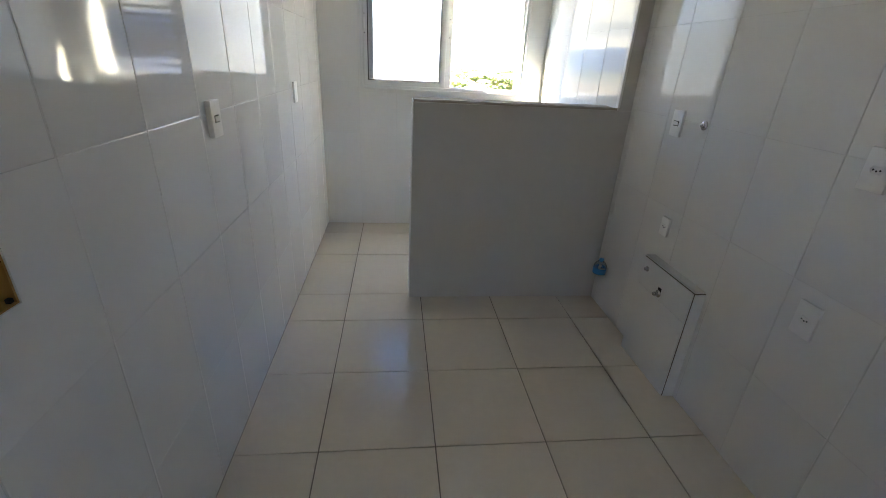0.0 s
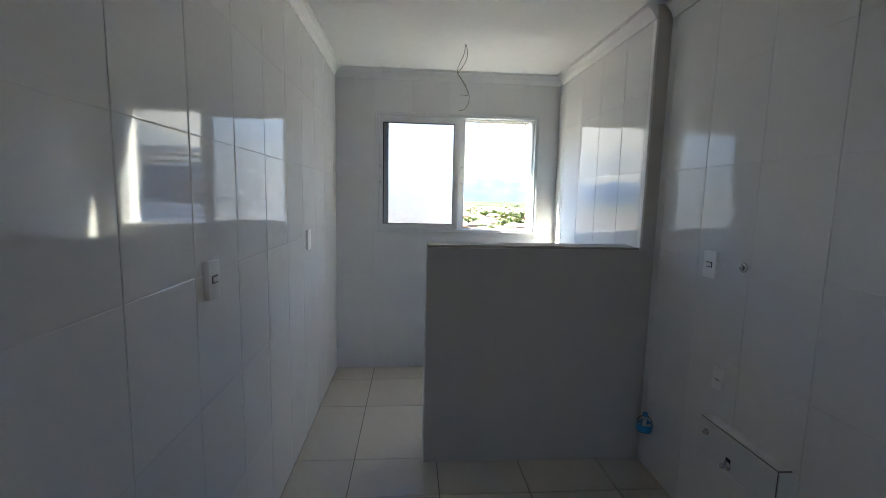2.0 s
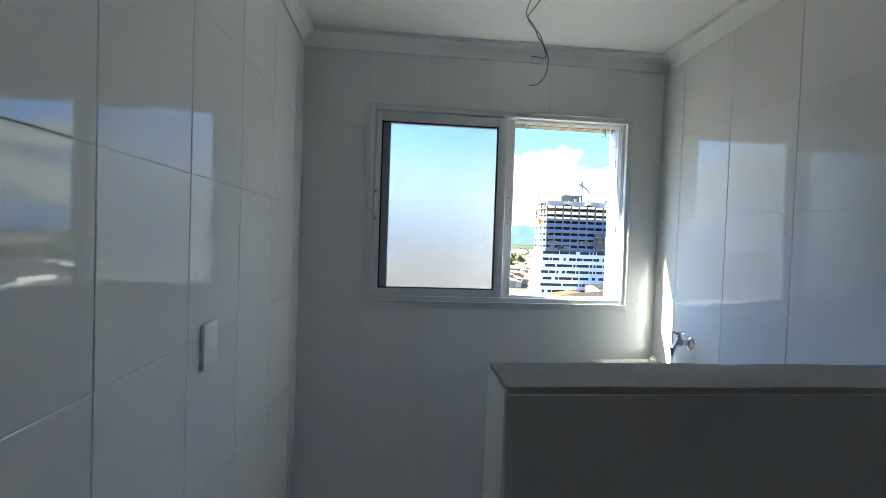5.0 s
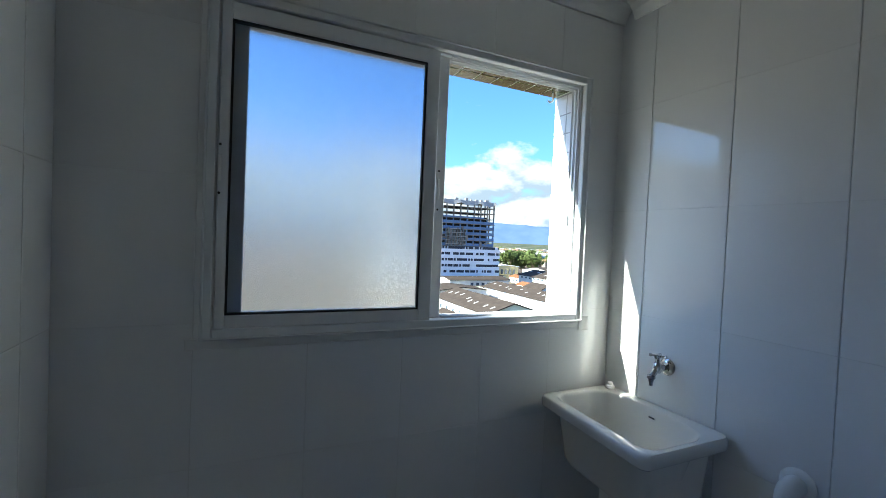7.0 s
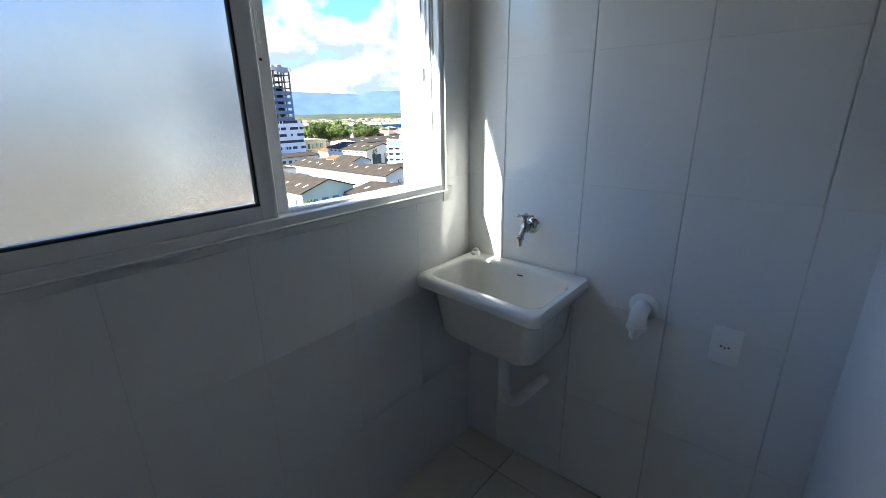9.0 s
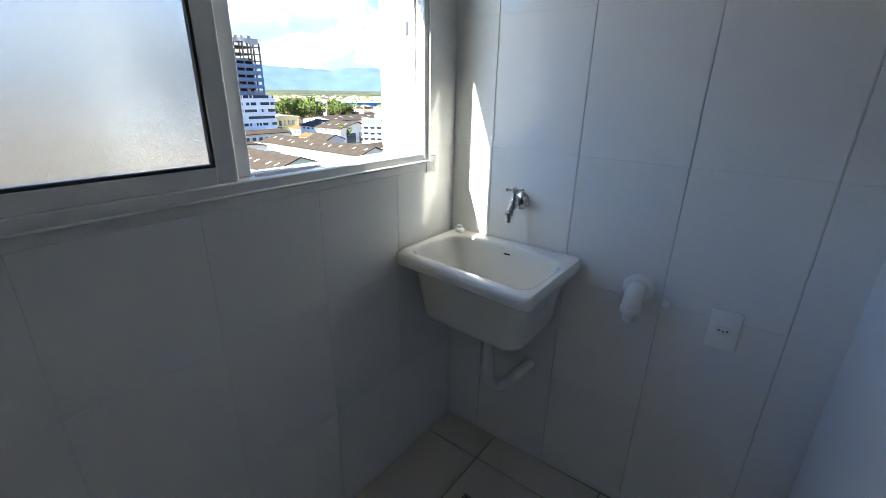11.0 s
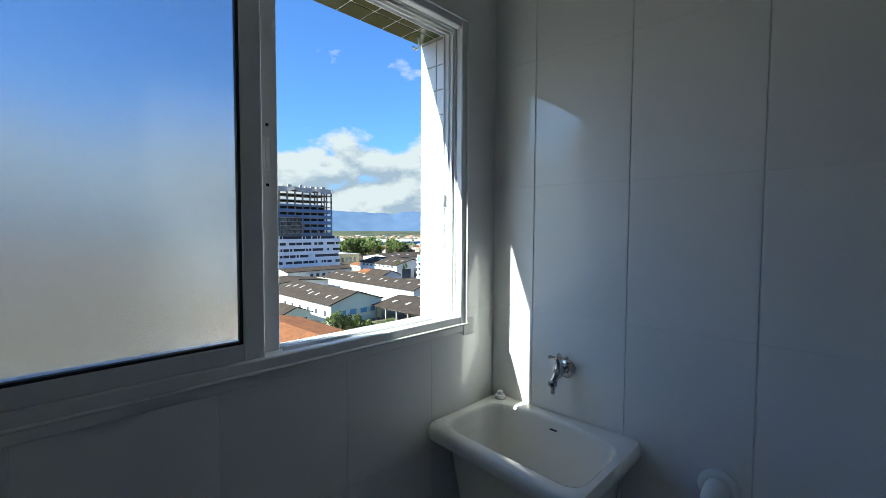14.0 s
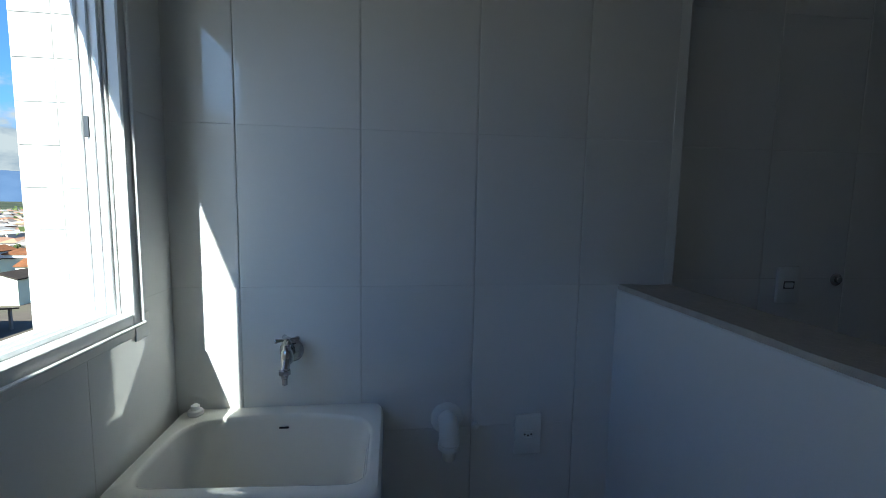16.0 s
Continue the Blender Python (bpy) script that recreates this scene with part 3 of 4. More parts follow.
plate("wall_socket", "white three-pin wall socket beside the drain elbow", laundry_x(-0.922), -1, -0.922, 0.773, "socket")
plate("light_switch", "white light switch on the tiled wall", 0.0, 1, -2.208, 1.181, "switch", deep=0.007)
plate("blank_plate", "white blank wall plate on the tiled wall", 0.0, 1, -0.964, 1.178, "blank")
plate("light_switch", "white light switch beside a capped pipe stub", XK - T, -1, -1.788, 1.181, "switch")
plate("wall_socket", "white three-pin wall socket at worktop height", XK - T, -1, -2.702, 1.181, "socket")
plate("wall_socket", "white three-pin wall socket near the floor", XK - T, -1, -2.694, 0.697, "socket")
plate("wall_socket", "white wall socket above the boxed-in pipe", XK - T, -1, -1.902, 0.712, "socket", 0.06, 0.09)


def stub(x, y, z, r=0.014):
    s = thing("pipe_stub", "chrome capped water pipe stub in the tiled wall", "pipe", at=(x, y, z))
    m = Vector((-1, 0, 0)).to_track_quat("Z", "Y").to_matrix().to_4x4()
    part("collar", lathe(bmesh.new(), [(r * 1.45, 0), (r * 1.45, 0.003), (r * 1.2, 0.006), (r * 0.95, 0.007)], m), M_CHROME, s, smooth=True)
    part("cap", lathe(bmesh.new(), [(r * 0.75, 0.004), (r * 0.75, 0.012), (r * 0.65, 0.014), (r * 0.3, 0.0145)], m, 8), M_CHROME, s)


stub(XK - T, -1.967, 1.196)

# ---------------------------------------------------------------- kitchen things
def build_pipe_box():
    X0 = 1.847
    b = thing("pipe_box", "white tiled pipe box against the kitchen wall", "box", at=(1.876, -2.08, 0))
    o = Matrix.Translation((-1.876, 2.08, 0))

    def bp(name, bm, m, label="", parent=None, smooth=False):
        bm.transform(o)
        return part(name, bm, m, parent or b, label, smooth)
    x1 = XK - T - 0.0005
    bp("core", boxed((X0 + 0.005, x1, -2.2715, -1.886, 0.0, 0.5475)), M_FGROUT, "dark joint behind the tiles")
    bp("front_tile", boxed((X0, X0 + 0.0045, -2.2725, -1.882, 0.0, 0.3990), bevel=0.001), M_TILE)
    bp("front_tile", boxed((X0, X0 + 0.0045, -2.2725, -1.882, 0.4, 0.5475), bevel=0.001), M_TILE)
    bp("side_tile", boxed((X0 + 0.008, x1, -2.2775, -2.272, 0.0, 0.5445), bevel=0.001), M_TILE)
    bp("side_tile", boxed((X0 + 0.005, x1, -1.8855, -1.8785, 0.0, 0.5445), bevel=0.001), M_TILE)
    bp("top_tile", boxed((X0 + 0.0085, x1, -2.2690, -1.882, 0.5480, 0.5545), bevel=0.001), M_TILE)
    v = bp("valve", lathe(bmesh.new(), [(0.017, 0), (0.019, 0.004), (0.014, 0.008), (0.010, 0.010), (0.010, 0.026), (0.007, 0.030)], facing(X0, -2.062, 0.431, (-1, 0, 0)), 14), M_CHROME, "chrome shut-off valve stem", smooth=True)
    bp("valve_hole", boxed((X0 - 0.0025, X0 - 0.0005, -2.075, -2.050, 0.437, 0.462), bevel=0.0008), M_DARK, "broken dark hole in the tile")
    bp("capped_outlet", lathe(bmesh.new(), [(0.013, 0), (0.014, 0.004), (0.009, 0.006), (0.008, 0.016), (0.005, 0.017)], facing(X0, -1.935, 0.499, (-1, 0, 0)), 14), M_CHROME, smooth=True)


build_pipe_box()

M_BLUE = mat("blue_label_plastic", (0.03, 0.30, 0.66), 0.35, vary=0.08, grain=60)
M_CLEAR = glass_mat("clear_bottle_plastic", 0.12, (0.80, 0.90, 0.96))


def build_bottle():
    b = thing("cut_bottle", "cut clear plastic bottle with a blue label over a pipe stub", "bottle", at=(1.855, -1.47, 0.24))
    b.scale = (0.88, 0.88, 0.76)
    part("shell", lathe(bmesh.new(), [(0.043, 0.0), (0.044, 0.055), (0.042, 0.070), (0.030, 0.092), (0.016, 0.108), (0.014, 0.118), (0.012, 0.118), (0.028, 0.090), (0.040, 0.069), (0.042, 0.002)], Matrix.Identity(4), 24), M_CLEAR, b, "clear bluish plastic", True)
    part("label", loft(bmesh.new(), [[(r * math.cos(a), r * math.sin(a), z) for a in [2 * math.pi * k / 24 for k in range(24)]] for r, z in ((0.0446, 0.004), (0.0452, 0.006), (0.0452, 0.050), (0.0446, 0.052))], False, False), M_BLUE, b, "blue paper label", True)
    part("cap", lathe(bmesh.new(), [(0.0155, 0.104), (0.016, 0.105), (0.016, 0.124), (0.013, 0.127)], Matrix.Identity(4), 18), M_BLUE, b, "blue screw cap", True)
    bm = bmesh.new()
    tube(bm, smooth_path([(0.058, 0, 0.03), (0.02, 0, 0.03), (0.0, 0, 0.035), (0.0, 0, 0.075)], 4), 0.010, 12)
    part("pipe", bm, M_PVC, b, "white pipe stub from the wall", True)


build_bottle()

# open wiring box in the left wall
wb = thing("wiring_box", "open ochre plastic wiring box set in the tiled wall", "wiring box", at=(-0.04, -3.118, 1.0))
part("shell", boxed((-0.034, 0.037, -0.0565, -0.0535, 0.0005, 0.1145), (-0.034, 0.037, 0.0515, 0.0555, 0.0005, 0.1145),
                    (-0.034, 0.037, -0.0535, 0.0515, 0.0005, 0.0035), (-0.034, 0.037, -0.0535, 0.0515, 0.1115, 0.1145), (-0.0345, -0.032, -0.0535, 0.0515, 0.0035, 0.1115)), M_ORANGE, wb)
part("screw_lug", boxed((0.026, 0.034, 0.043, 0.0515, 0.0036, 0.012), bevel=0.001), M_DARK, wb, "small dark screw lug")

# floor drain
drain = thing("floor_drain", "dark square metal floor drain in the tiles", "drain", at=(1.445, -0.362, 0))
part("grate_frame", frame_bars(-0.055, 0.055, -0.055, 0.055, 0, 0.004, 0.008, bevel=0.001), mat("dull_steel", (0.25, 0.24, 0.22), 0.4, metal=0.9, vary=0.2), drain).matrix_basis = pose(0, 0, 0.0045, -90, 0, 0) @ Matrix.Translation((0, 0, 0))
part("grate_plate", boxed((-0.046, 0.046, -0.046, 0.046, 0.0004, 0.0022)), mat("dark_drain_steel", (0.07, 0.065, 0.06), 0.5, metal=0.8, vary=0.3), drain)
for k in range(5):
    part("grate_bar", boxed((-0.046, 0.046, -0.036 + 0.018 * k - 0.002, -0.036 + 0.018 * k + 0.002, 0.0026, 0.004)), M_CHROME, drain)

# loose wires from the ceiling
def build_wires():
    w = thing("ceiling_wire", "two twisted bare-ended wires hanging from the ceiling", "wire", at=(0.944, -0.635, CEIL))
    k = 0.0029
    top = (886, 75)

    def P(px, py, dy=0.0):
        return ((px - top[0]) * k, dy, -(py - top[1]) * k)
    a = [P(886, 74), P(883, 95, 0.01), P(872, 120, 0.012), P(869, 136, 0.004), P(877, 148, -0.006), P(884, 160, 0.004), P(892, 172), P(897, 186), P(895, 204), P(886, 216), P(875, 219)]
    b = [P(887, 74), P(890, 95, -0.01), P(887, 112, -0.014), P(877, 128, -0.006), P(870, 138, -0.002), P(876, 147, 0.006), P(885, 158, -0.004), P(891, 170, 0.003), P(894, 184, 0.002), P(884, 184, 0.004), P(876, 184, 0.0)]
    for pts, m in ((a, M_CABLE), (b, M_CABLE)):
        part("strand", tube(bmesh.new(), smooth_path(pts, 6), 0.0016, 8), m, w, smooth=True)
    part("ceiling_cap", lathe(bmesh.new(), [(0.009, 0.0), (0.008, 0.004), (0.003, 0.006)], facing(0, 0, 0, (0, 0, -1)), 12), M_PLASTIC, w, smooth=True)


build_wires()

# ---------------------------------------------------------------- the city outside
G = -24.0
rng = random.Random(5)


def ground_mat():
    m = mat("town_ground", (0.12, 0.098, 0.078), 0.95, spec=0.1, vary=0.25, grain=0.2, stain=0.85, stain_scale=0.02, stain_color=(0.08, 0.088, 0.042))
    nt = m.node_tree
    N, L = nt.nodes.new, nt.links.new
    b = nt.nodes["Principled BSDF"]
    src = b.inputs["Base Color"].links[0].from_socket
    geo, ln = N("ShaderNodeNewGeometry"), N("ShaderNodeVectorMath")
    ln.operation = "LENGTH"
    L(geo.outputs["Position"], ln.inputs[0])
    far = N("ShaderNodeMapRange")
    far.inputs["From Min"].default_value, far.inputs["From Max"].default_value = 800, 1050
    L(ln.outputs["Value"], far.inputs["Value"])
    nz = N("ShaderNodeTexNoise")
    nz.inputs["Scale"].default_value, nz.inputs["Detail"].default_value = 0.011, 8.0
    L(geo.outputs["Position"], nz.inputs["Vector"])
    cr = N("ShaderNodeValToRGB")
    cr.color_ramp.elements[0].position, cr.color_ramp.elements[1].position = 0.38, 0.66
    cr.color_ramp.elements[0].color, cr.color_ramp.elements[1].color = (0.026, 0.038, 0.020, 1), (0.100, 0.098, 0.060, 1)
    L(nz.outputs[0], cr.inputs[0])
    mx = N("ShaderNodeMix"); mx.data_type = "RGBA"
    L(far.outputs[0], mx.inputs["Factor"]); L(src, mx.inputs["A"]); L(cr.outputs[0], mx.inputs["B"])
    L(mx.outputs["Result"], b.inputs["Base Color"])
    return m


bm = bmesh.new()
bmesh.ops.create_grid(bm, x_segments=2, y_segments=2, size=4800, matrix=Matrix.Translation((0, 0, G)))
ground = tagged(part("ground", bm, ground_mat()), "town ground with yards, streets and green fields beyond", "ground", kind="structure")

M_WHITEWASH = mat("weathered_white_render", (0.62, 0.61, 0.58), 0.85, spec=0.2, vary=0.08, grain=0.6, stain=0.3, stain_scale=0.25, stain_color=(0.42, 0.40, 0.36))
M_MINT = mat("pale_mint_render", (0.60, 0.66, 0.50), 0.85, spec=0.2, vary=0.06, grain=0.6, stain=0.3, stain_scale=0.3, stain_color=(0.35, 0.4, 0.36))
M_YELLOW = mat("pale_yellow_render", (0.70, 0.58, 0.30), 0.85, vary=0.08, grain=0.6, stain=0.25, stain_scale=0.3)
M_FIBRE = mat("aged_fibre_cement_roof", (0.041, 0.032, 0.026), 0.9, spec=0.1, vary=0.25, grain=0.5, stain=0.5, stain_scale=0.45, stain_color=(0.078, 0.062, 0.050))
M_CLAY = mat("clay_tile_roof", (0.20, 0.082, 0.036), 0.9, spec=0.1, vary=0.55, grain=2.2, stain=0.75, stain_scale=0.35, stain_color=(0.085, 0.045, 0.028))
M_SKYLIGHT = mat("translucent_roof_sheet", (0.30, 0.28, 0.25), 0.5, vary=0.1, grain=0.5)
M_WINDOW = mat("dark_window_glass", (0.05, 0.07, 0.09), 0.08, spec=0.8)
M_BLUEWIN = mat("blue_window", (0.10, 0.28, 0.42), 0.2)
M_BLUEROOF = mat("blue_metal_sheet", (0.04, 0.22, 0.58), 0.5, vary=0.1, grain=0.3)
M_PALESHEET = mat("pale_metal_sheet", (0.34, 0.35, 0.36), 0.7, spec=0.2, vary=0.1, grain=0.1)
M_CONCRETE = mat("raw_concrete", (0.20, 0.185, 0.165), 0.9, spec=0.2, vary=0.15, grain=0.8, stain=0.4, stain_scale=0.3, stain_color=(0.2, 0.19, 0.18))
M_BLUENET = mat("blue_cladding", (0.10, 0.17, 0.29), 0.7, vary=0.15, grain=0.6, stain=0.35, stain_scale=0.15, stain_color=(0.18, 0.22, 0.29))
M_STRIP = mat("dark_blue_strip_glass", (0.018, 0.026, 0.045), 0.35, spec=0.3, vary=0.3, grain=0.8)
M_SCAFFOLD = mat("scaffold_mesh", (0.07, 0.062, 0.055), 0.9, vary=0.4, grain=0.7, stain=0.8, stain_scale=0.5, stain_color=(0.2, 0.18, 0.15))
M_BAND = mat("white_tower_band", (0.76, 0.77, 0.79), 0.7, vary=0.04, grain=0.5, stain=0.15, stain_scale=0.2)
M_NET = mat("grey_safety_net", (0.36, 0.34, 0.31), 0.95, vary=0.3, grain=1.0)
M_CRANE = mat("crane_steel", (0.12, 0.17, 0.17), 0.6)
M_HOIST = mat("orange_hoist", (0.65, 0.20, 0.04), 0.6)
M_LEAF = mat("leaves", (0.085, 0.112, 0.034), 0.8, spec=0.15, vary=0.35, grain=0.6, random_tint=0.35, island=True)
M_BARK = mat("bark", (0.12, 0.085, 0.06), 0.95, vary=0.3, grain=3)


def warehouse(name, label, x0, x1, y0, y1, h, rise, wall_m, roof_m, along="y", lights=0, wins=(), eave=0.6, end_m=None):
    """A gabled building; along: the ridge's direction; wins: rows of (face, from, to, count, sill, height, width)."""
    cx, cy = (x0 + x1) / 2, (y0 + y1) / 2
    w = thing(name, label, "building", at=(cx, cy, G))
    a, b = (x1 - x0) / 2, (y1 - y0) / 2
    if along == "x":
        a, b = b, a
    turn = pose(0, 0, 0, 0, 0, 90 if along == "x" else 0)

    def bp(nm, bm, m, parent=None, lab=""):
        bm.transform(turn)
        return part(nm, bm, m, parent or w, lab)
    bm = bmesh.new()
    loft(bm, [[(-a, y, 0), (a, y, 0), (a, y, h), (0, y, h + rise), (-a, y, h)] for y in (-b, b)])
    bp("wall", bm, wall_m)
    if end_m:
        bm = bmesh.new()
        loft(bm, [[(-a, y, 0), (a, y, 0), (a, y, h), (0, y, h + rise), (-a, y, h)] for y in (-b - 0.15, -b - 0.02)])
        bp("end_wall", bm, end_m)
    t = 0.3
    s = rise / a
    for side in (-1, 1):
        bm = bmesh.new()
        xo, zo = a + eave, h - s * eave
        loft(bm, [[(0, y, h + rise + 0.05), (side * xo, y, zo + 0.05), (side * xo, y, zo + 0.05 + t), (0, y, h + rise + 0.05 + t)] for y in (-b - eave, b + eave)])
        roof = bp("roof", bm, roof_m)
        for k in range(lights):
            yy = -b + (k + 0.5) * 2 * b / lights + rng.uniform(-1.2, 1.2)
            q0 = rng.choice((0.30, 0.42, 0.55))
            q = (q0, q0 + 0.18)
            bm = bmesh.new()
            pts = [(side * a * q[0], h + rise * (1 - q[0])), (side * a * q[1], h + rise * (1 - q[1]))]
            loft(bm, [[(pts[0][0], y, pts[0][1] + t + 0.02), (pts[1][0], y, pts[1][1] + t + 0.02), (pts[1][0], y, pts[1][1] + t + 0.14), (pts[0][0], y, pts[0][1] + t + 0.14)] for y in (yy - 0.38, yy + 0.38)])
            bp("skylight", bm, M_SKYLIGHT, roof, "pale translucent roof sheet")
    for face, lo, hi, n, sill, wh, ww, m in wins:
        for k in range(n):
            c = lo + (k + 0.5) * (hi - lo) / n
            if face == "s":
                bx = (c - ww / 2, c + ww / 2, -b - 0.28, -b - 0.01, sill, sill + wh)
            elif face == "w":
                bx = (-a - 0.12, -a + 0.02, c - ww / 2, c + ww / 2, sill, sill + wh)
            bp("window", boxed(bx), m)
    return w


def open_shed(x0, x1, y0, y1, h, rise):
    """A dark roof on concrete posts, open towards the street."""
    w = thing("open_shed", "open dark-roofed shed on concrete posts", "shed", at=((x0 + x1) / 2, (y0 + y1) / 2, G))
    a, b = (x1 - x0) / 2, (y1 - y0) / 2
    for side in (-1, 1):
        bm = bmesh.new()
        loft(bm, [[(0, y, h + rise), (side * (a + 0.6), y, h - 0.1), (side * (a + 0.6), y, h + 0.15), (0, y, h + rise + 0.25)] for y in (-b - 0.6, b + 0.6)])
        roof = part("roof", bm, M_FIBRE, w)
        for k in range(4):
            yy = -b + 3 + k * 5.6
            bm = bmesh.new()
            loft(bm, [[(side * a * q, y, h + rise * (1 - q) + 0.27) for q in (0.45, 0.62)] + [(side * a * q, y, h + rise * (1 - q) + 0.36) for q in (0.62, 0.45)] for y in (yy - 0.5, yy + 0.5)])
            part("skylight", bm, M_SKYLIGHT, roof, "pale translucent roof sheet")
    for k in range(6):
        y = -b + 0.5 + k * (2 * b - 1) / 5
        part("post", boxed((-a - 0.1, -a + 0.35, y - 0.2, y + 0.2, 0, h)), M_CONCRETE, w)
        part("post", boxed((a - 0.35, a + 0.1, y - 0.2, y + 0.2, 0, h)), M_CONCRETE, w)
    part("inner_wall", boxed((a * 0.1, a * 0.16, -b + 1, b - 1, 0, 2.6)), M_YELLOW, w, "low yellow inner wall")
    part("gate", boxed((-a + 1.2, -a + 1.4, -b + 3, -b + 9, 0, 2.0)), M_YELLOW, w)
    return w


# the grey-roofed warehouse with the mint end
warehouse("warehouse", "long white warehouse with a mint end wall and grey roof", 59.5, 76, 97, 132, 5.4, 2.6, M_WHITEWASH, M_FIBRE, "y", 8,
          wins=[("w", -17, 15, 7, 2.2, 1.3, 1.1, M_WINDOW), ("s", -6.5, 7, 4, 2.2, 1.3, 2.0, M_BLUEWIN)], end_m=M_MINT)
warehouse("warehouse", "long white warehouse with a dark sheet roof", 92.5, 105, 101.5, 156, 5.5, 1.9, M_WHITEWASH, M_FIBRE, "y", 11, wins=[("s", -4, 4, 1, 2.6, 1.2, 1.6, M_WINDOW)])
open_shed(72.5, 91, 72, 95.5, 4.0, 1.7)
warehouse("warehouse", "low building with a worn clay tile roof", 30, 50, 66, 96, 3.6, 2.2, M_WHITEWASH, M_CLAY, "y")
warehouse("warehouse", "low building with a worn clay tile roof", 27, 52, 44, 64, 3.4, 2.4, M_WHITEWASH, M_CLAY, "x")
warehouse("small_house", "small pale mint house with a grey roof", 48, 56, 101, 109, 3.6, 1.6, M_MINT, M_FIBRE, "y", wins=[("s", -3.5, 3.5, 3, 1.2, 1.2, 1.1, M_WINDOW)])
warehouse("warehouse", "white gabled warehouse with a dark roof", 137, 158, 164, 195, 7.0, 2.4, M_WHITEWASH, M_FIBRE, "y", 6, wins=[("w", -14, 14, 8, 5.6, 0.8, 1.6, M_WINDOW), ("s", -8, 8, 2, 0.2, 4.6, 5.5, M_WINDOW)])
warehouse("white_building", "low white building with a row of dark windows", 86, 118, 176, 190, 6.0, 1.0, M_WHITEWASH, M_FIBRE, "x", 0, wins=[("w", -6, 6, 4, 3.4, 1.4, 1.5, M_WINDOW), ("w", -6, 6, 4, 0.8, 1.6, 1.2, M_WINDOW)])
warehouse("white_building", "low white building with a row of dark windows", 66, 88, 146, 160, 5.2, 1.2, M_WHITEWASH, M_FIBRE, "y", 0, wins=[("s", -10, 10, 7, 2.4, 1.4, 1.5, M_WINDOW), ("w", -6, 6, 4, 2.0, 1.6, 1.3, M_WINDOW)])
warehouse("yellow_building", "pale yellow building with upright piers", 140, 162, 232, 262, 8.5, 0.8, M_YELLOW, M_WHITEWASH, "y", 0, wins=[("w", -13, 13, 9, 3.8, 3.2, 1.6, M_WINDOW), ("s", -9, 9, 6, 3.8, 3.0, 1.4, M_WINDOW)])
warehouse("warehouse", "low hall with a dark sheet roof", 107.5, 128, 106, 130, 4.2, 1.6, M_WHITEWASH, M_FIBRE, "x", 3, wins=[("s", -8, 8, 3, 1.0, 2.0, 2.6, M_WINDOW)])
warehouse("warehouse", "grey-roofed hall behind the warehouses", 168, 214, 205, 236, 7.0, 2.0, M_WHITEWASH, M_FIBRE, "x", 6)
warehouse("depot", "wide far depot with blue walls and pale roof", 226, 440, 388, 505, 8.5, 1.2, M_BLUEROOF, M_PALESHEET, "y", 0, eave=2.0)


# low buildings packed between the larger ones
def fill_town():
    r = random.Random(8)
    big = [(59, 76, 97, 132), (92, 105, 101, 156), (72, 92, 71, 97), (27, 52, 44, 97), (48, 57, 98, 110), (137, 158, 160, 195), (86, 118, 176, 190),
           (66, 88, 146, 160), (140, 162, 232, 262), (168, 214, 205, 236), (107, 128, 106, 130), (66, 126, 192, 216), (132, 160, 130, 158)]
    made = 0
    for _ in range(900):
        az, d = radians(r.uniform(20, 56)), r.uniform(150, 310)
        x, y = d * math.sin(az), d * math.cos(az)
        a, b = r.uniform(3.5, 8.5), r.uniform(3.5, 8)
        if any(x - a < q[1] + 2 and x + a > q[0] - 2 and y - b < q[3] + 2 and y + b > q[2] - 2 for q in big):
            continue
        big.append((x - a, x + a, y - b, y + b))
        h = r.choice((3.2, 3.4, 4.0, 5.8, 6.2))
        roof = r.choice((M_FIBRE, M_FIBRE, M_FIBRE, M_CLAY))
        lab = "small white house with a %s roof in the town" % ("clay tile" if roof is M_CLAY else "grey sheet")
        warehouse("small_house", lab, x - a, x + a, y - b, y + b, h, r.uniform(0.8, 1.8), r.choice((M_WHITEWASH, M_WHITEWASH, M_YELLOW, M_MINT)), roof, r.choice("xy"), 0,
                  wins=[("s", -3, 3, 2, 1.1, 1.2, 1.1, M_WINDOW), ("w", -3, 3, 2, 1.1, 1.2, 1.1, M_WINDOW)], eave=0.4)
        made += 1
        if made > 55:
            break


fill_town()


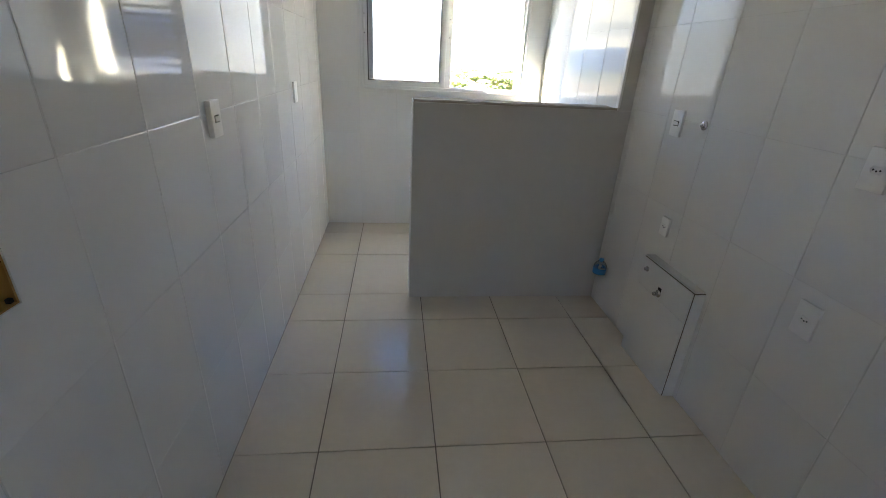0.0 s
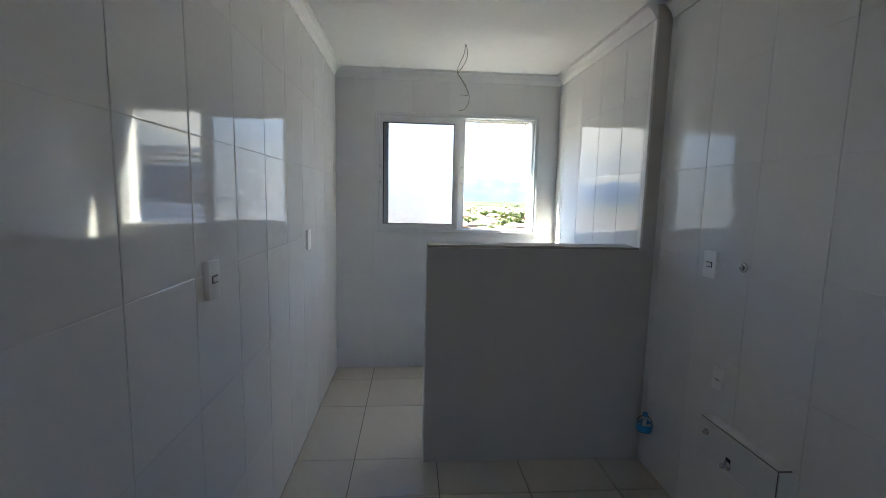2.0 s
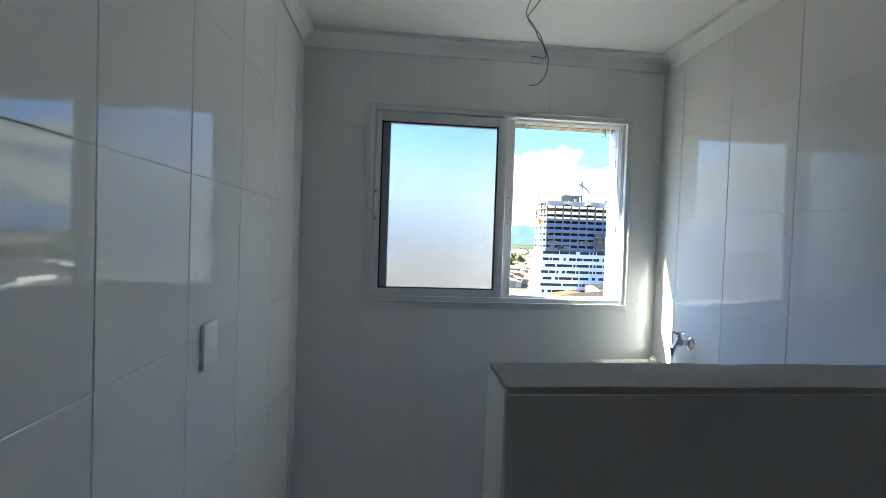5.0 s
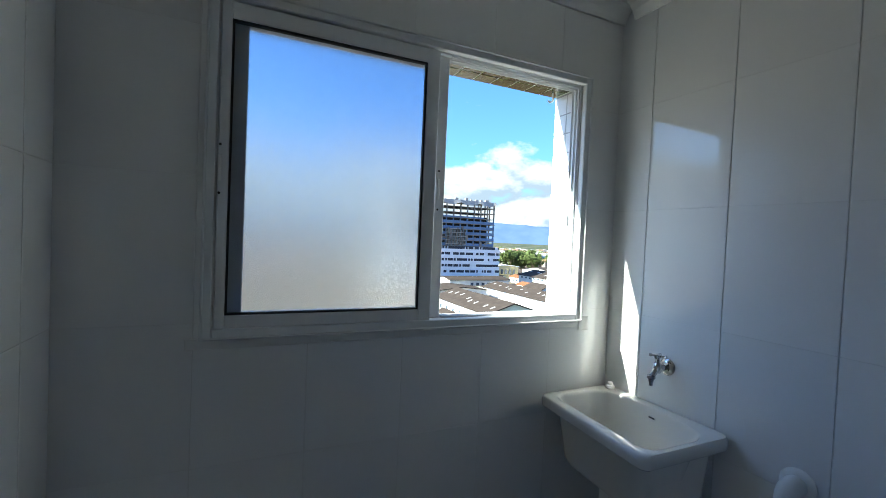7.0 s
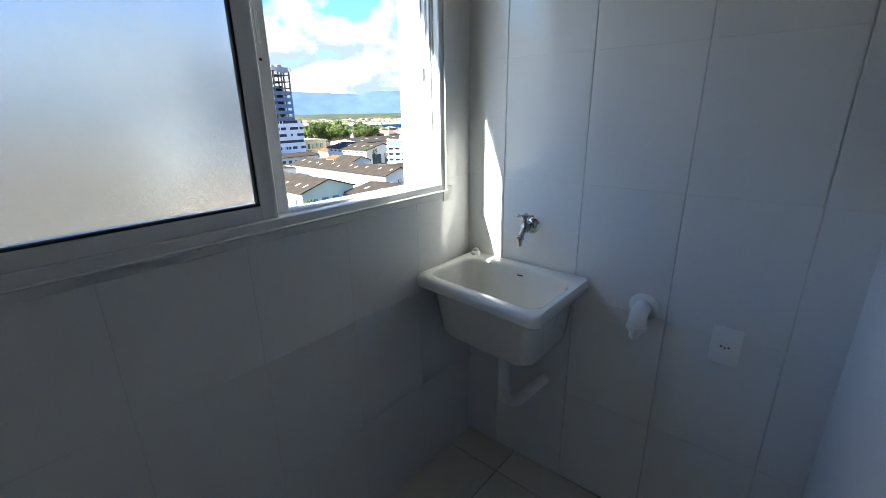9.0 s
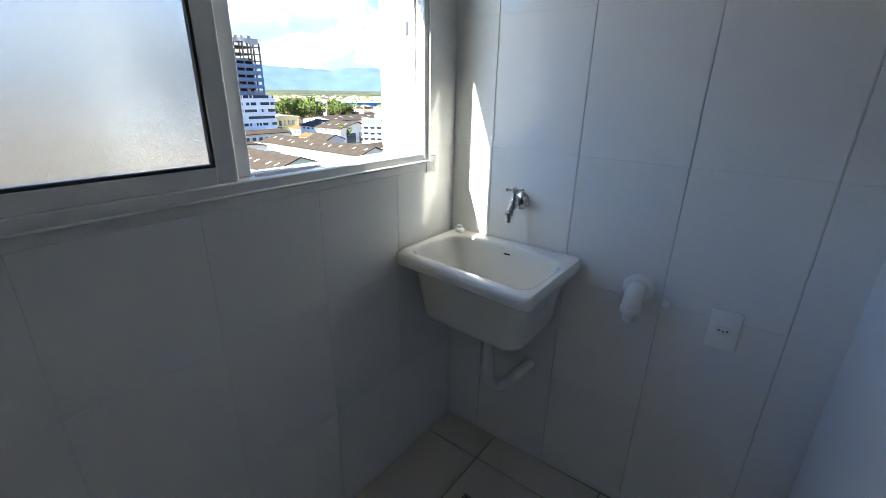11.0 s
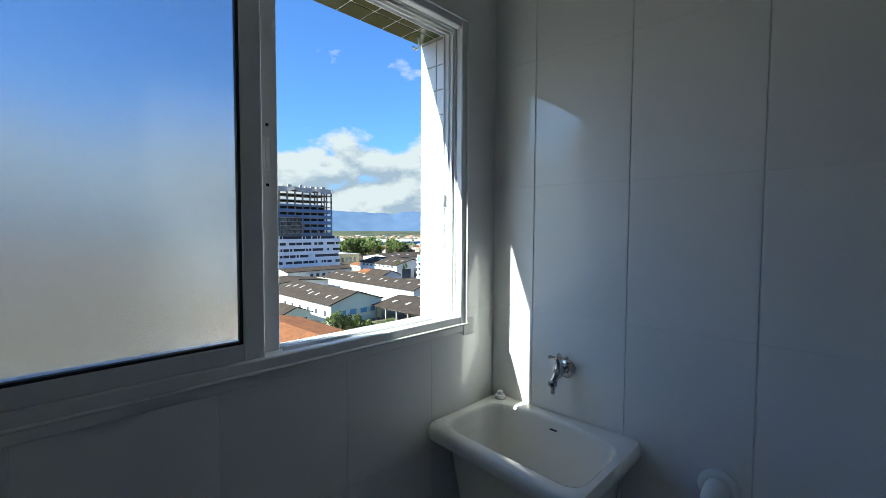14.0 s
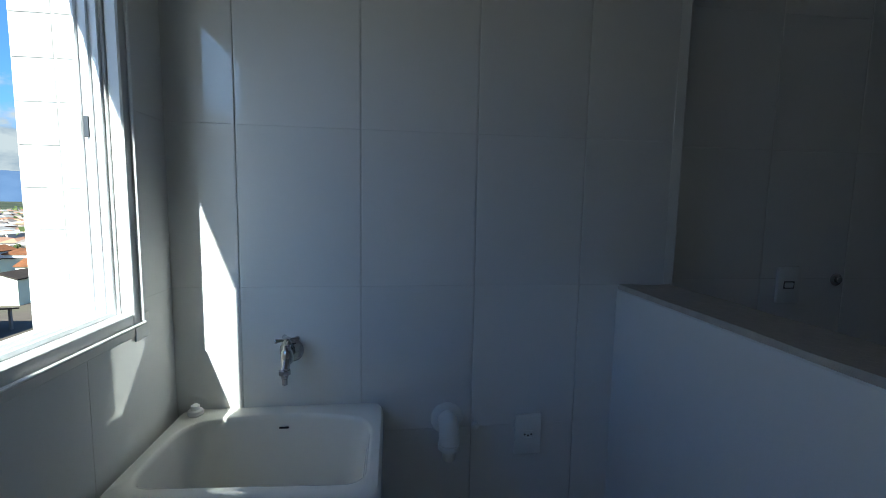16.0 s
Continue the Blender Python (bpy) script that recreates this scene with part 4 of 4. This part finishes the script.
def white_block(x, y, turned):
    """A white block of flats in two steps: slabs and slit windows, a glazed storey on the lower step, a taller stair end."""
    b = thing("apartment_block", "white stepped apartment block with slit windows and a glazed terrace", "building", at=(x, y, G))
    b.rotation_euler.z = radians(turned)
    b.scale = (0.8, 0.8, 1.0)
    fh, n = 2.45, 4
    z1 = n * fh
    part("wall", boxed((-11, 4.6, -6, 6, 0, z1), bevel=0.05), M_WHITEWASH, b)
    part("stair_wall", boxed((4.6, 12, -7.2, 6, 0, z1 + 7.0), bevel=0.05), M_WHITEWASH, b)
    for f in range(n):
        z = f * fh
        part("balcony_slab", boxed((-11.3, 4.5, -7.2, -6.02, z + 1.9, z + 2.7), bevel=0.04), M_BAND, b)
        for k in range(4):
            c = -9.0 + 3.8 * k
            part("window", boxed((c - 1.2, c + 1.2, -6.08, -5.98, z + 0.7, z + 1.9)), M_WINDOW, b)
        part("fin", boxed((4.2, 4.9, -8.2, -7.22, z + 1.7, z + 2.5)), M_BAND, b)
        for c in (-3.2, 2.2):
            part("window", boxed((-11.1, -10.98, c - 0.9, c + 0.9, z + 0.9, z + 2.1)), M_WINDOW, b)
    for f in range(6):
        for c in (6.3, 9.8):
            part("window", boxed((c - 0.6, c + 0.6, -7.28, -7.18, f * 2.7 + 1.0, f * 2.7 + 2.0)), M_WINDOW, b)
        for c in (-4.2, 1.8):
            part("window", boxed((11.98, 12.08, c - 0.7, c + 0.7, f * 2.7 + 1.0, f * 2.7 + 2.0)), M_WINDOW, b)
    glass = part("glazing", boxed((-10.6, -0.5, -6.6, -2.2, z1 + 0.3, z1 + 2.5)), M_BLUEWIN, b, "blue glazed terrace storey")
    for k in range(8):
        part("mullion", boxed((-10.7 + k * 1.44, -10.5 + k * 1.44, -6.72, -6.62, z1 + 0.3, z1 + 2.5)), M_BAND, glass)
    part("roof", boxed((-11.0, 0.0, -7.0, -1.6, z1 + 2.5, z1 + 2.9), bevel=0.04), M_BAND, b)
    part("parapet", boxed((0.2, 4.6, -6.1, -5.8, z1, z1 + 1.3)), M_WHITEWASH, b)
    part("roof_room", boxed((-4.0, 4.5, -4.5, 4.5, z1 + 2.92, z1 + 4.8), bevel=0.05), M_WHITEWASH, b)
    part("roof", boxed((4.4, 12.2, -7.4, 6.2, z1 + 7.0, z1 + 7.3), bevel=0.04), M_CONCRETE, b)
    return b


white_block(146, 144, -58)


def build_tower():
    t = thing("tower_block", "unfinished tower with blue upper storeys and white bands", "building", at=(95, 205, G))
    x0, x1, y0, y1 = -27, 25.6, -9, 9
    r = random.Random(3)
    # white lower storeys: bands with window strips between
    fh = 3.05
    part("lower_core", boxed((x0 + 0.4 - 2, x1 - 0.4 + 3.5, y0 + 0.5 - 1, y1, 0, 7 * fh)), M_STRIP, t, "dark glass behind the bands")
    for f in range(7):
        z = f * fh
        part("band", boxed((x0 - 2, x1 + 3.5, y0 - 1, y1 + 0.5, z, z + 1.75)), M_BAND, t, "white rendered band")
        for k in range(34):
            if r.random() < 0.45:
                x = x0 - 1.5 + k * 1.66
                part("infill", boxed((x, x + r.choice((0.25, 0.3, 0.5, 1.5)), y0 - 0.9, y0 + 0.2, z + 1.75, z + fh)), M_BAND, t)
        for k in range(5):
            part("infill", boxed((x0 - 1.9, x0 - 1.0, y0 + 0.5 + 3.6 * k, y0 + 2.2 + 3.6 * k, z + 1.75, z + fh)), M_BAND, t)
    # upper storeys: slabs, columns, and blue parapets
    base, uh = 7 * fh + 0.4, 2.9
    nx = 13
    cols = [x0 + 0.4 + k * (x1 - x0 - 0.8) / nx for k in range(nx + 1)]
    # solid black core: the shade of the open storeys is put into its colour
    part("upper_core", boxed((x0 + 3, x1 - 3, y0 + 2.5, y1 - 4.5, base, base + 5.3 * uh)), M_DARK, t, "black core in place of the shade inside")
    for f in range(9):
        z = base + f * uh
        part("slab", boxed((x0, x1, y0, y1, z - 0.3, z)), M_CONCRETE, t)
        if f < 8:
            if f < 6:
                part("parapet", boxed((x0 + 0.2, x1 - (6.5 if f == 5 else 0.2), y0 + 0.05, y0 + 0.3, z, z + (1.35 if f < 5 else 0.7))), M_BLUENET, t, "blue cladding strip")
                part("parapet", boxed((x0 + 0.05, x0 + 0.3, y0 + 0.2, y1 - 0.2, z, z + 1.3)), M_BAND, t)
            for x in cols:
                part("column", boxed((x - 0.3, x + 0.3, y0 + 0.35, y0 + 0.9, z, z + uh - 0.3)), M_BLUENET if f < 5 else M_CONCRETE, t)
            for y in (y0 + 5, y0 + 10, y1 - 0.8):
                part("column", boxed((x0 + 0.3, x0 + 0.8, y - 0.3, y + 0.3, z, z + uh - 0.3)), M_CONCRETE, t)
                part("column", boxed((x1 - 0.8, x1 - 0.3, y - 0.3, y + 0.3, z, z + uh - 0.3)), M_CONCRETE, t)
    top = base + 8 * uh
    # scaffold of dark boards, net under the roof edge
    sx, sz, sw, sh = x0 + 24, base + 0.3, 11, 8.4
    scaffold = part("scaffold", boxed((sx, sx + sw, y0 - 0.30, y0 - 0.12, sz, sz + sh)), M_SCAFFOLD, t, "dark scaffold screen")
    for k in range(8):
        x = sx + k * sw / 7
        part("pole", boxed((x - 0.1, x + 0.1, y0 - 1.05, y0 - 0.85, sz - 0.6, sz + sh + 0.7)), M_CRANE, scaffold)
    for k in range(5):
        z = sz + 0.4 + k * 1.95
        part("plank", boxed((sx - 0.3, sx + sw + 0.3, y0 - 1.2, y0 - 0.34, z, z + 0.22)), M_NET, scaffold)
        for q in range(5):
            x = sx + r.uniform(0, sw - 1.6)
            part("board", boxed((x, x + r.uniform(0.5, 1.5), y0 - 0.82, y0 - 0.6, z + 0.24, z + r.uniform(0.7, 1.7))), M_CONCRETE, scaffold)
    bm = bmesh.new()
    n = 40
    up = [(x0 + (x1 - x0) * k / n, y0 - 0.4, top + 0.2) for k in range(n + 1)]
    lo = [(x, y - 0.4 - 0.5 * abs(math.sin(k * 0.5)), z - 1.2 - 1.3 * abs(math.sin(k * 0.37 + 0.6))) for k, (x, y, z) in enumerate(up)]
    for k in range(n):
        q = [bm.verts.new(p) for p in (up[k], up[k + 1], lo[k + 1], lo[k])]
        bm.faces.new(q)
    bmesh.ops.remove_doubles(bm, verts=bm.verts, dist=0.01)
    bmesh.ops.solidify(bm, geom=bm.faces[:], thickness=0.15)
    part("safety_net", bm, M_NET, t, "sagging grey safety net")
    for k in range(14):
        part("debris", boxed((x0 + 8 + k * 3, x0 + 8 + k * 3 + r.uniform(0.8, 2.4), y0 + 1, y0 + 2, top, top + r.uniform(0.5, 1.8))), M_NET, t)
    for k in range(34):
        x = x0 + 0.5 + r.random() * (x1 - x0 - 3)
        f = r.randrange(0, 2)
        part("board", boxed((x, x + r.uniform(0.6, 2.0), y0 - 0.35, y0 - 0.1, base + f * uh + r.uniform(0, 1), base + f * uh + r.uniform(1.2, 2.6))), M_CONCRETE, t)
    part("roof_room", boxed((x0 + 8, x0 + 17, y0 + 3, y1 - 3, top, top + 3.2)), M_CONCRETE, t)
    part("roof_deck", boxed((x0 + 9, x0 + 18, y0 + 2.5, y1 - 4, top + 3.2, top + 3.6)), M_CONCRETE, t)
    part("hoist", boxed((x0 - 1.6, x0 - 0.1, y0 + 7, y0 + 10, base + 12.5, base + 15.5)), M_HOIST, t, "orange hoist cabin")
    mast = bmesh.new()
    for dx, dy in ((-1.3, 7.4), (-1.3, 9.4)):
        tube(mast, [(x0 + dx, y0 + dy, 0), (x0 + dx, y0 + dy, top + 5)], 0.12, 6)
    for k in range(22):
        z = k * (top + 5) / 22
        tube(mast, [(x0 - 1.3, y0 + 7.4, z), (x0 - 1.3, y0 + 9.4, z + 2.0)], 0.07, 5)
    part("hoist_mast", mast, M_CRANE, t)
    cr = bmesh.new()
    bx, by = x0 + 19, y0 + 5
    tube(cr, [(bx, by, top), (bx, by, top + 11)], 0.35, 6)
    tube(cr, [(bx - 1.6, by, top + 9.5), (bx + 2.5, by, top + 7.2), (bx + 4.0, by, top + 5.0)], 0.3, 6)
    tube(cr, [(bx - 1.8, by, top + 8.2), (bx + 0.2, by, top + 10.6)], 0.25, 6)
    crane = part("crane", cr, M_CRANE)
    crane.location = (95, 205, G)
    tagged(crane, "dark tower crane on the unfinished roof", "crane")


build_tower()


# ---------------------------------------------------------------- trees
def tree_meshes(seed, h, spread, leaves, low=0.42):
    r = random.Random(seed)
    tb = bmesh.new()
    tube(tb, [(0, 0, 0), (0.1, 0.05, h * 0.25), (0.0, 0.1, h * 0.55)], 0.3, 7, [h * 0.035, h * 0.026, h * 0.015])
    centres = []
    for k in range(12):
        a = r.uniform(0, 2 * math.pi)
        d = spread * r.uniform(0.1, 0.95)
        c = Vector((math.cos(a) * d, math.sin(a) * d, h * r.uniform(low, 0.98)))
        tube(tb, [(0, 0, h * low * 0.8), c * 0.6 + Vector((0, 0, h * 0.15)), c], 0.1, 5, [h * 0.014, h * 0.010, h * 0.004])
        centres.append((c, spread * r.uniform(0.16, 0.42)))
    lv, lf = [], []
    for c, rad in centres:
        for _ in range(leaves // 12):
            d = Vector((r.gauss(0, 1), r.gauss(0, 1), r.gauss(0, 0.75))).normalized() * rad * r.uniform(0.55, 1.1)
            p, s = c + d, h * r.uniform(0.03, 0.065)
            u = Vector((r.gauss(0, 1), r.gauss(0, 1), r.gauss(0, 1))).normalized()
            w = u.orthogonal().normalized()
            i = len(lv)
            lv += [p - u * s, p + w * s * 0.6, p + u * s, p - w * s * 0.6 + u.cross(w) * s * 0.3]
            lf.append((i, i + 1, i + 2, i + 3))
    me = bpy.data.meshes.new("crown")
    me.from_pydata(lv, [], lf)
    me.materials.append(M_LEAF)
    return tb, me


def make_tree(seed, h, spread, leaves, label, name="tree", group="trees in the town", low=0.42):
    t = thing(name, label, name, group=group)
    tb, me = tree_meshes(seed, h, spread, leaves, low)
    part("trunk", tb, M_BARK, t)
    crown = new("crown", me)
    crown.parent = t
    return t


protos = [make_tree(s, 10, 5.0, 900, "broad dark green tree among the roofs") for s in (1, 2, 3)]
spots = []
for k in range(34):                       # the wood in front of the depot
    az, d = radians(rng.uniform(31.5, 40.5)), rng.uniform(330, 420)
    spots.append((d * math.sin(az), d * math.cos(az), rng.uniform(1.0, 1.7)))
for k in range(14):                       # town trees towards the hills
    az, d = radians(rng.uniform(6, 18)), rng.uniform(230, 520)
    spots.append((d * math.sin(az), d * math.cos(az), rng.uniform(0.8, 1.5)))
for k in range(10):
    az, d = radians(rng.uniform(40, 56)), rng.uniform(200, 330)
    spots.append((d * math.sin(az), d * math.cos(az), rng.uniform(0.6, 1.0)))
for i, (x, y, s) in enumerate(spots):
    src = protos[i % 3]
    if i < 3:
        src.matrix_basis = pose(x, y, G, 0, 0, 40 * i) @ Matrix.Diagonal((s, s, s, 1))
        continue
    c = copy_thing(src, pose(x, y, G, 0, 0, rng.uniform(0, 360)))
    c.scale = (s, s, s * rng.uniform(0.85, 1.1))


bushes = [make_tree(s, 4.2, 2.6, 1300, "dense yellow-green bush beside the warehouse", "bush", "bushes beside the warehouse", 0.12) for s in (14, 15)]
for k in range(16):
    m = pose(56.8 + k * 0.52 + rng.uniform(-0.8, 0.8), 90 - k * 1.25 + rng.uniform(-1, 1), G, 0, 0, rng.uniform(0, 360))
    s = rng.uniform(0.75, 1.15)
    if k < 2:
        bushes[k].matrix_basis = m @ Matrix.Diagonal((s, s, s, 1))
    else:
        copy_thing(bushes[k % 2], m).scale = (s, s, s * rng.uniform(0.8, 1.05))


# ---------------------------------------------------------------- far town, woods and hills
def far_town():
    r = random.Random(11)
    walls, wf, roofs, rf = [], [], [], []
    n = 0
    while n < 3600:
        az, d = radians(r.uniform(-8, 66)), 240 + 880 * r.random() ** 1.05
        x, y = d * math.sin(az), d * math.cos(az)
        if 58 < x < 135 and 150 < y < 225 or 15 < math.degrees(az) < 34 and d < 260 or (31 < math.degrees(az) < 50 and d < 430) or (210 < x < 455 and 372 < y < 520):
            continue
        n += 1
        a, b, h = r.uniform(3, 6.5), r.uniform(3, 6.5), r.choice((2.8, 3, 3.5, 4, 6.0, 6.4))
        i = len(walls)
        walls += [(x + sx * a, y + sy * b, G + z) for z in (0, h) for sx, sy in ((-1, -1), (1, -1), (1, 1), (-1, 1))]
        wf += [(i + k, i + (k + 1) % 4, i + 4 + (k + 1) % 4, i + 4 + k) for k in range(4)]
        j = len(roofs)
        rise = r.choice((0.3, 1.4, 1.8, 2.2))
        e = 0.4
        roofs += [(x + sx * (a + e), y + sy * (b + e), G + h) for sx, sy in ((-1, -1), (1, -1), (1, 1), (-1, 1))]
        roofs += [(x - a * 0.5, y, G + h + rise), (x + a * 0.5, y, G + h + rise)]
        rf += [(j, j + 1, j + 5, j + 4), (j + 2, j + 3, j + 4, j + 5), (j + 1, j + 2, j + 5), (j + 3, j, j + 4)]

    def tinted(name, stops):
        m = bpy.data.materials.new(name)
        m.use_nodes = True
        nt = m.node_tree
        g, cr = nt.nodes.new("ShaderNodeNewGeometry"), nt.nodes.new("ShaderNodeValToRGB")
        cr.color_ramp.interpolation = "CONSTANT"
        while len(cr.color_ramp.elements) < len(stops):
            cr.color_ramp.elements.new(0.5)
        for k, c in enumerate(stops):
            cr.color_ramp.elements[k].position = k / len(stops)
            cr.color_ramp.elements[k].color = (*c, 1)
        nt.links.new(g.outputs["Random Per Island"], cr.inputs[0])
        nt.links.new(cr.outputs[0], nt.nodes["Principled BSDF"].inputs["Base Color"])
        nt.nodes["Principled BSDF"].inputs["Roughness"].default_value = 0.9
        nt.nodes["Principled BSDF"].inputs["Specular IOR Level"].default_value = 0.15
        return m
    for name, v, f, m, lab in (("far_houses", walls, wf, tinted("house_walls", [(0.34, 0.32, 0.29), (0.28, 0.24, 0.19), (0.46, 0.45, 0.43), (0.27, 0.16, 0.11), (0.31, 0.27, 0.21)]), "many pale house walls of the far town"),
                               ("far_roofs", roofs, rf, tinted("house_roofs", [(0.26, 0.13, 0.08), (0.18, 0.15, 0.13), (0.34, 0.19, 0.12), (0.26, 0.24, 0.22), (0.40, 0.38, 0.35), (0.15, 0.13, 0.11)]), "many clay and grey roofs of the far town")):
        me = bpy.data.meshes.new(name)
        me.from_pydata(v, [], f)
        me.materials.append(m)
        tagged(new(name, me), lab, "houses", kind="stuff")


far_town()


def far_woods():
    r = random.Random(21)
    v, f = [], []
    for _ in range(420):
        az, d = radians(r.uniform(-8, 66)), 300 + 900 * r.random() ** 1.1
        cx, cy, rad = d * math.sin(az), d * math.cos(az), r.uniform(3, 7)
        if 60 < cx < 132 and cy < 230 or (31 < math.degrees(az) < 52 and d < 500):
            continue
        for _ in range(34):
            s = r.uniform(0.9, 2.0)
            p = Vector((cx + r.gauss(0, rad), cy + r.gauss(0, rad), G + abs(r.gauss(rad * 0.9, rad * 0.35))))
            u = Vector((r.gauss(0, 1), r.gauss(0, 1), r.gauss(0, 1))).normalized()
            w = u.orthogonal().normalized()
            i = len(v)
            v += [p - u * s, p + w * s, p + u * s, p - w * s]
            f.append((i, i + 1, i + 2, i + 3))
    me = bpy.data.meshes.new("far_woods")
    me.from_pydata(v, [], f)
    me.materials.append(M_LEAF)
    tagged(new("far_woods", me), "scattered green tree crowns of the far town", "trees", kind="stuff")


far_woods()


def hills():
    m = bpy.data.materials.new("painted_haze_hills")
    m.use_nodes = True
    nt = m.node_tree
    b = nt.nodes["Principled BSDF"]
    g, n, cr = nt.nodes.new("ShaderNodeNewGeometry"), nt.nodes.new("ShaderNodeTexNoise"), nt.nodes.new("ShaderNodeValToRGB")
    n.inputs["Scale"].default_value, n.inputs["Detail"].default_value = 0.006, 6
    # the air's blue haze is put into the colour, with a faint glow
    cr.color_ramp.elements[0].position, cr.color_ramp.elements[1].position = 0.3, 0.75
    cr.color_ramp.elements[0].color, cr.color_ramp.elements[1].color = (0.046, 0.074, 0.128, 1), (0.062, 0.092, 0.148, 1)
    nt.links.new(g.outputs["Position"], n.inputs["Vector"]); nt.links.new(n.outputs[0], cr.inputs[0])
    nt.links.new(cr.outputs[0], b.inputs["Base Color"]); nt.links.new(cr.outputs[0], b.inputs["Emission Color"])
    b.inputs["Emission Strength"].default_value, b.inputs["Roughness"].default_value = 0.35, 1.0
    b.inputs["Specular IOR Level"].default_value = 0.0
    bm = bmesh.new()
    rows = []
    for k in range(241):
        az = radians(-40 + 120 * k / 240)
        h = 172 + 45 * noise.noise((k * 0.035, 3.1, 0)) + 34 * noise.noise((k * 0.12, 7.7, 0)) + 14 * noise.noise((k * 0.33, 1.3, 0)) + 6 * noise.noise((k * 0.8, 2.3, 0))
        col = []
        for q in range(7):
            f = q / 6
            d = 3900 + 500 * f
            z = G + (h - G) * math.sin(f * math.pi / 2) ** 0.8 + 10 * noise.noise((k * 0.25, q * 0.9, 5)) * f
            col.append(bm.verts.new((d * math.sin(az), d * math.cos(az), z)))
        rows.append(col)
    for a, c in zip(rows, rows[1:]):
        for q in range(6):
            bm.faces.new((a[q], c[q], c[q + 1], a[q + 1]))
    tagged(part("backdrop_hills", bm, m, smooth=True), "mountain ridge on the horizon with blue haze painted in", "mountain", kind="structure")


hills()

# ---------------------------------------------------------------- tiles of walls and floor
ZL = [0.0, 0.4, 0.8, 1.2, 1.6, 2.0, 2.4, CEIL - 0.01]
# the tile round the wiring box has a hole
lay(wall_left, Matrix(((0, 0, 1, -T), (1, 0, 0, 0), (0, 1, 0, 0), (0, 0, 0, 1))), steps(-0.756, 0.306, -4.6, 0.004), ZL, M_TILE,
    tilt=0.10, gap=0.0034, across=0.06, edge=0.0036, drop=0.0009, roll=1.0, holes=[(-3.25, -2.95, 0.8, 1.2)])
ty0, ty1 = -3.2025, -2.8995
part("tile", boxed((-0.0017, 0, ty0, HY0, 0.8003, 1.1997), (-0.0017, 0, HY1, ty1, 0.8003, 1.1997), (-0.0017, 0, HY0, HY1, 0.8003, HZ0), (-0.0017, 0, HY0, HY1, HZ1, 1.1997)), M_TILE, wall_left)
FR = Matrix(((0, 0, -1, XR), (1, 0, 0, 0), (0, 1, 0, 0), (0, 0, 0, 1)))
lay(wall_right, FR, steps(-0.159, 0.2995, YP0, 0.004), ZL, M_TILE, tilt=0.08, gap=0.0032, across=0.03, edge=0.0026, drop=0.0007, roll=0.4)
FK = Matrix(((0, 0, -1, XK), (1, 0, 0, 0), (0, 1, 0, 0), (0, 0, 0, 1)))
lay(wall_kitchen, FK, steps(-1.696, 0.300, -4.6, YP0 - 0.004), ZL, M_TILE, tilt=0.10, gap=0.0032, across=0.04, edge=0.0032, drop=0.0008, roll=0.4)
FW = Matrix(((1, 0, 0, 0), (0, 0, -1, T), (0, 1, 0, 0), (0, 0, 0, 1)))
ROWS = [0.0, 0.4, 0.8, 1.2, 1.6, 2.0, 2.4, CEIL - 0.01]
for us, vs in (([0.0, 0.3], ROWS), ([0.3, WX0], [WZ0, 1.2, 1.6, 2.0, WZ1]), ([0.3, 0.6, 0.9, 1.2, 1.5, XR - T], ROWS[:3]),
               ([0.3, 0.6, 0.9, 1.2, 1.5], [0.8, WZ0]), ([WX1 + 0.002, XR - T], [1.2, 1.6, 2.0]),
               ([0.3, 0.6, 0.9, 1.2, 1.5], [WZ1, 2.4]), ([0.3, 0.6, 0.9, 1.2, 1.5, XR - T], [2.4, CEIL - 0.01])):
    lay(wall_window, FW, us, vs, M_TILE, tilt=0.03, gap=0.0014, across=0.2, edge=0.0022, drop=0.0006, roll=0.3)
# tiles notched round the window's two corners
part("tile", boxed((1.5006, XR - T, 0.0, 0.0005, 0.8003, WZ0), (WX1 + 0.002, XR - T, 0.0, 0.0005, WZ0, 1.1997)), M_TILE, wall_window)
part("tile", boxed((1.5006, XR - T, 0.0, 0.0005, WZ1, 2.3997), (WX1 + 0.002, XR - T, 0.0, 0.0005, 2.0003, WZ1)), M_TILE, wall_window)
FF = Matrix.Translation((0, 0, -T))
XL = [0.0, 0.313, 0.763, 1.213, 1.663]
lay(floor_ob, FF, [*XL, XK], [*steps(-2.506, 0.4515, YB, -1.3), ][:-1] + [-1.302], M_FLOOR, "floor_tile", gap=0.0048, across=1.0)
lay(floor_ob, FF, [*XL, XR], [-1.302, -0.695, -0.25, 0.0], M_FLOOR, "floor_tile", gap=0.0048, across=1.0)
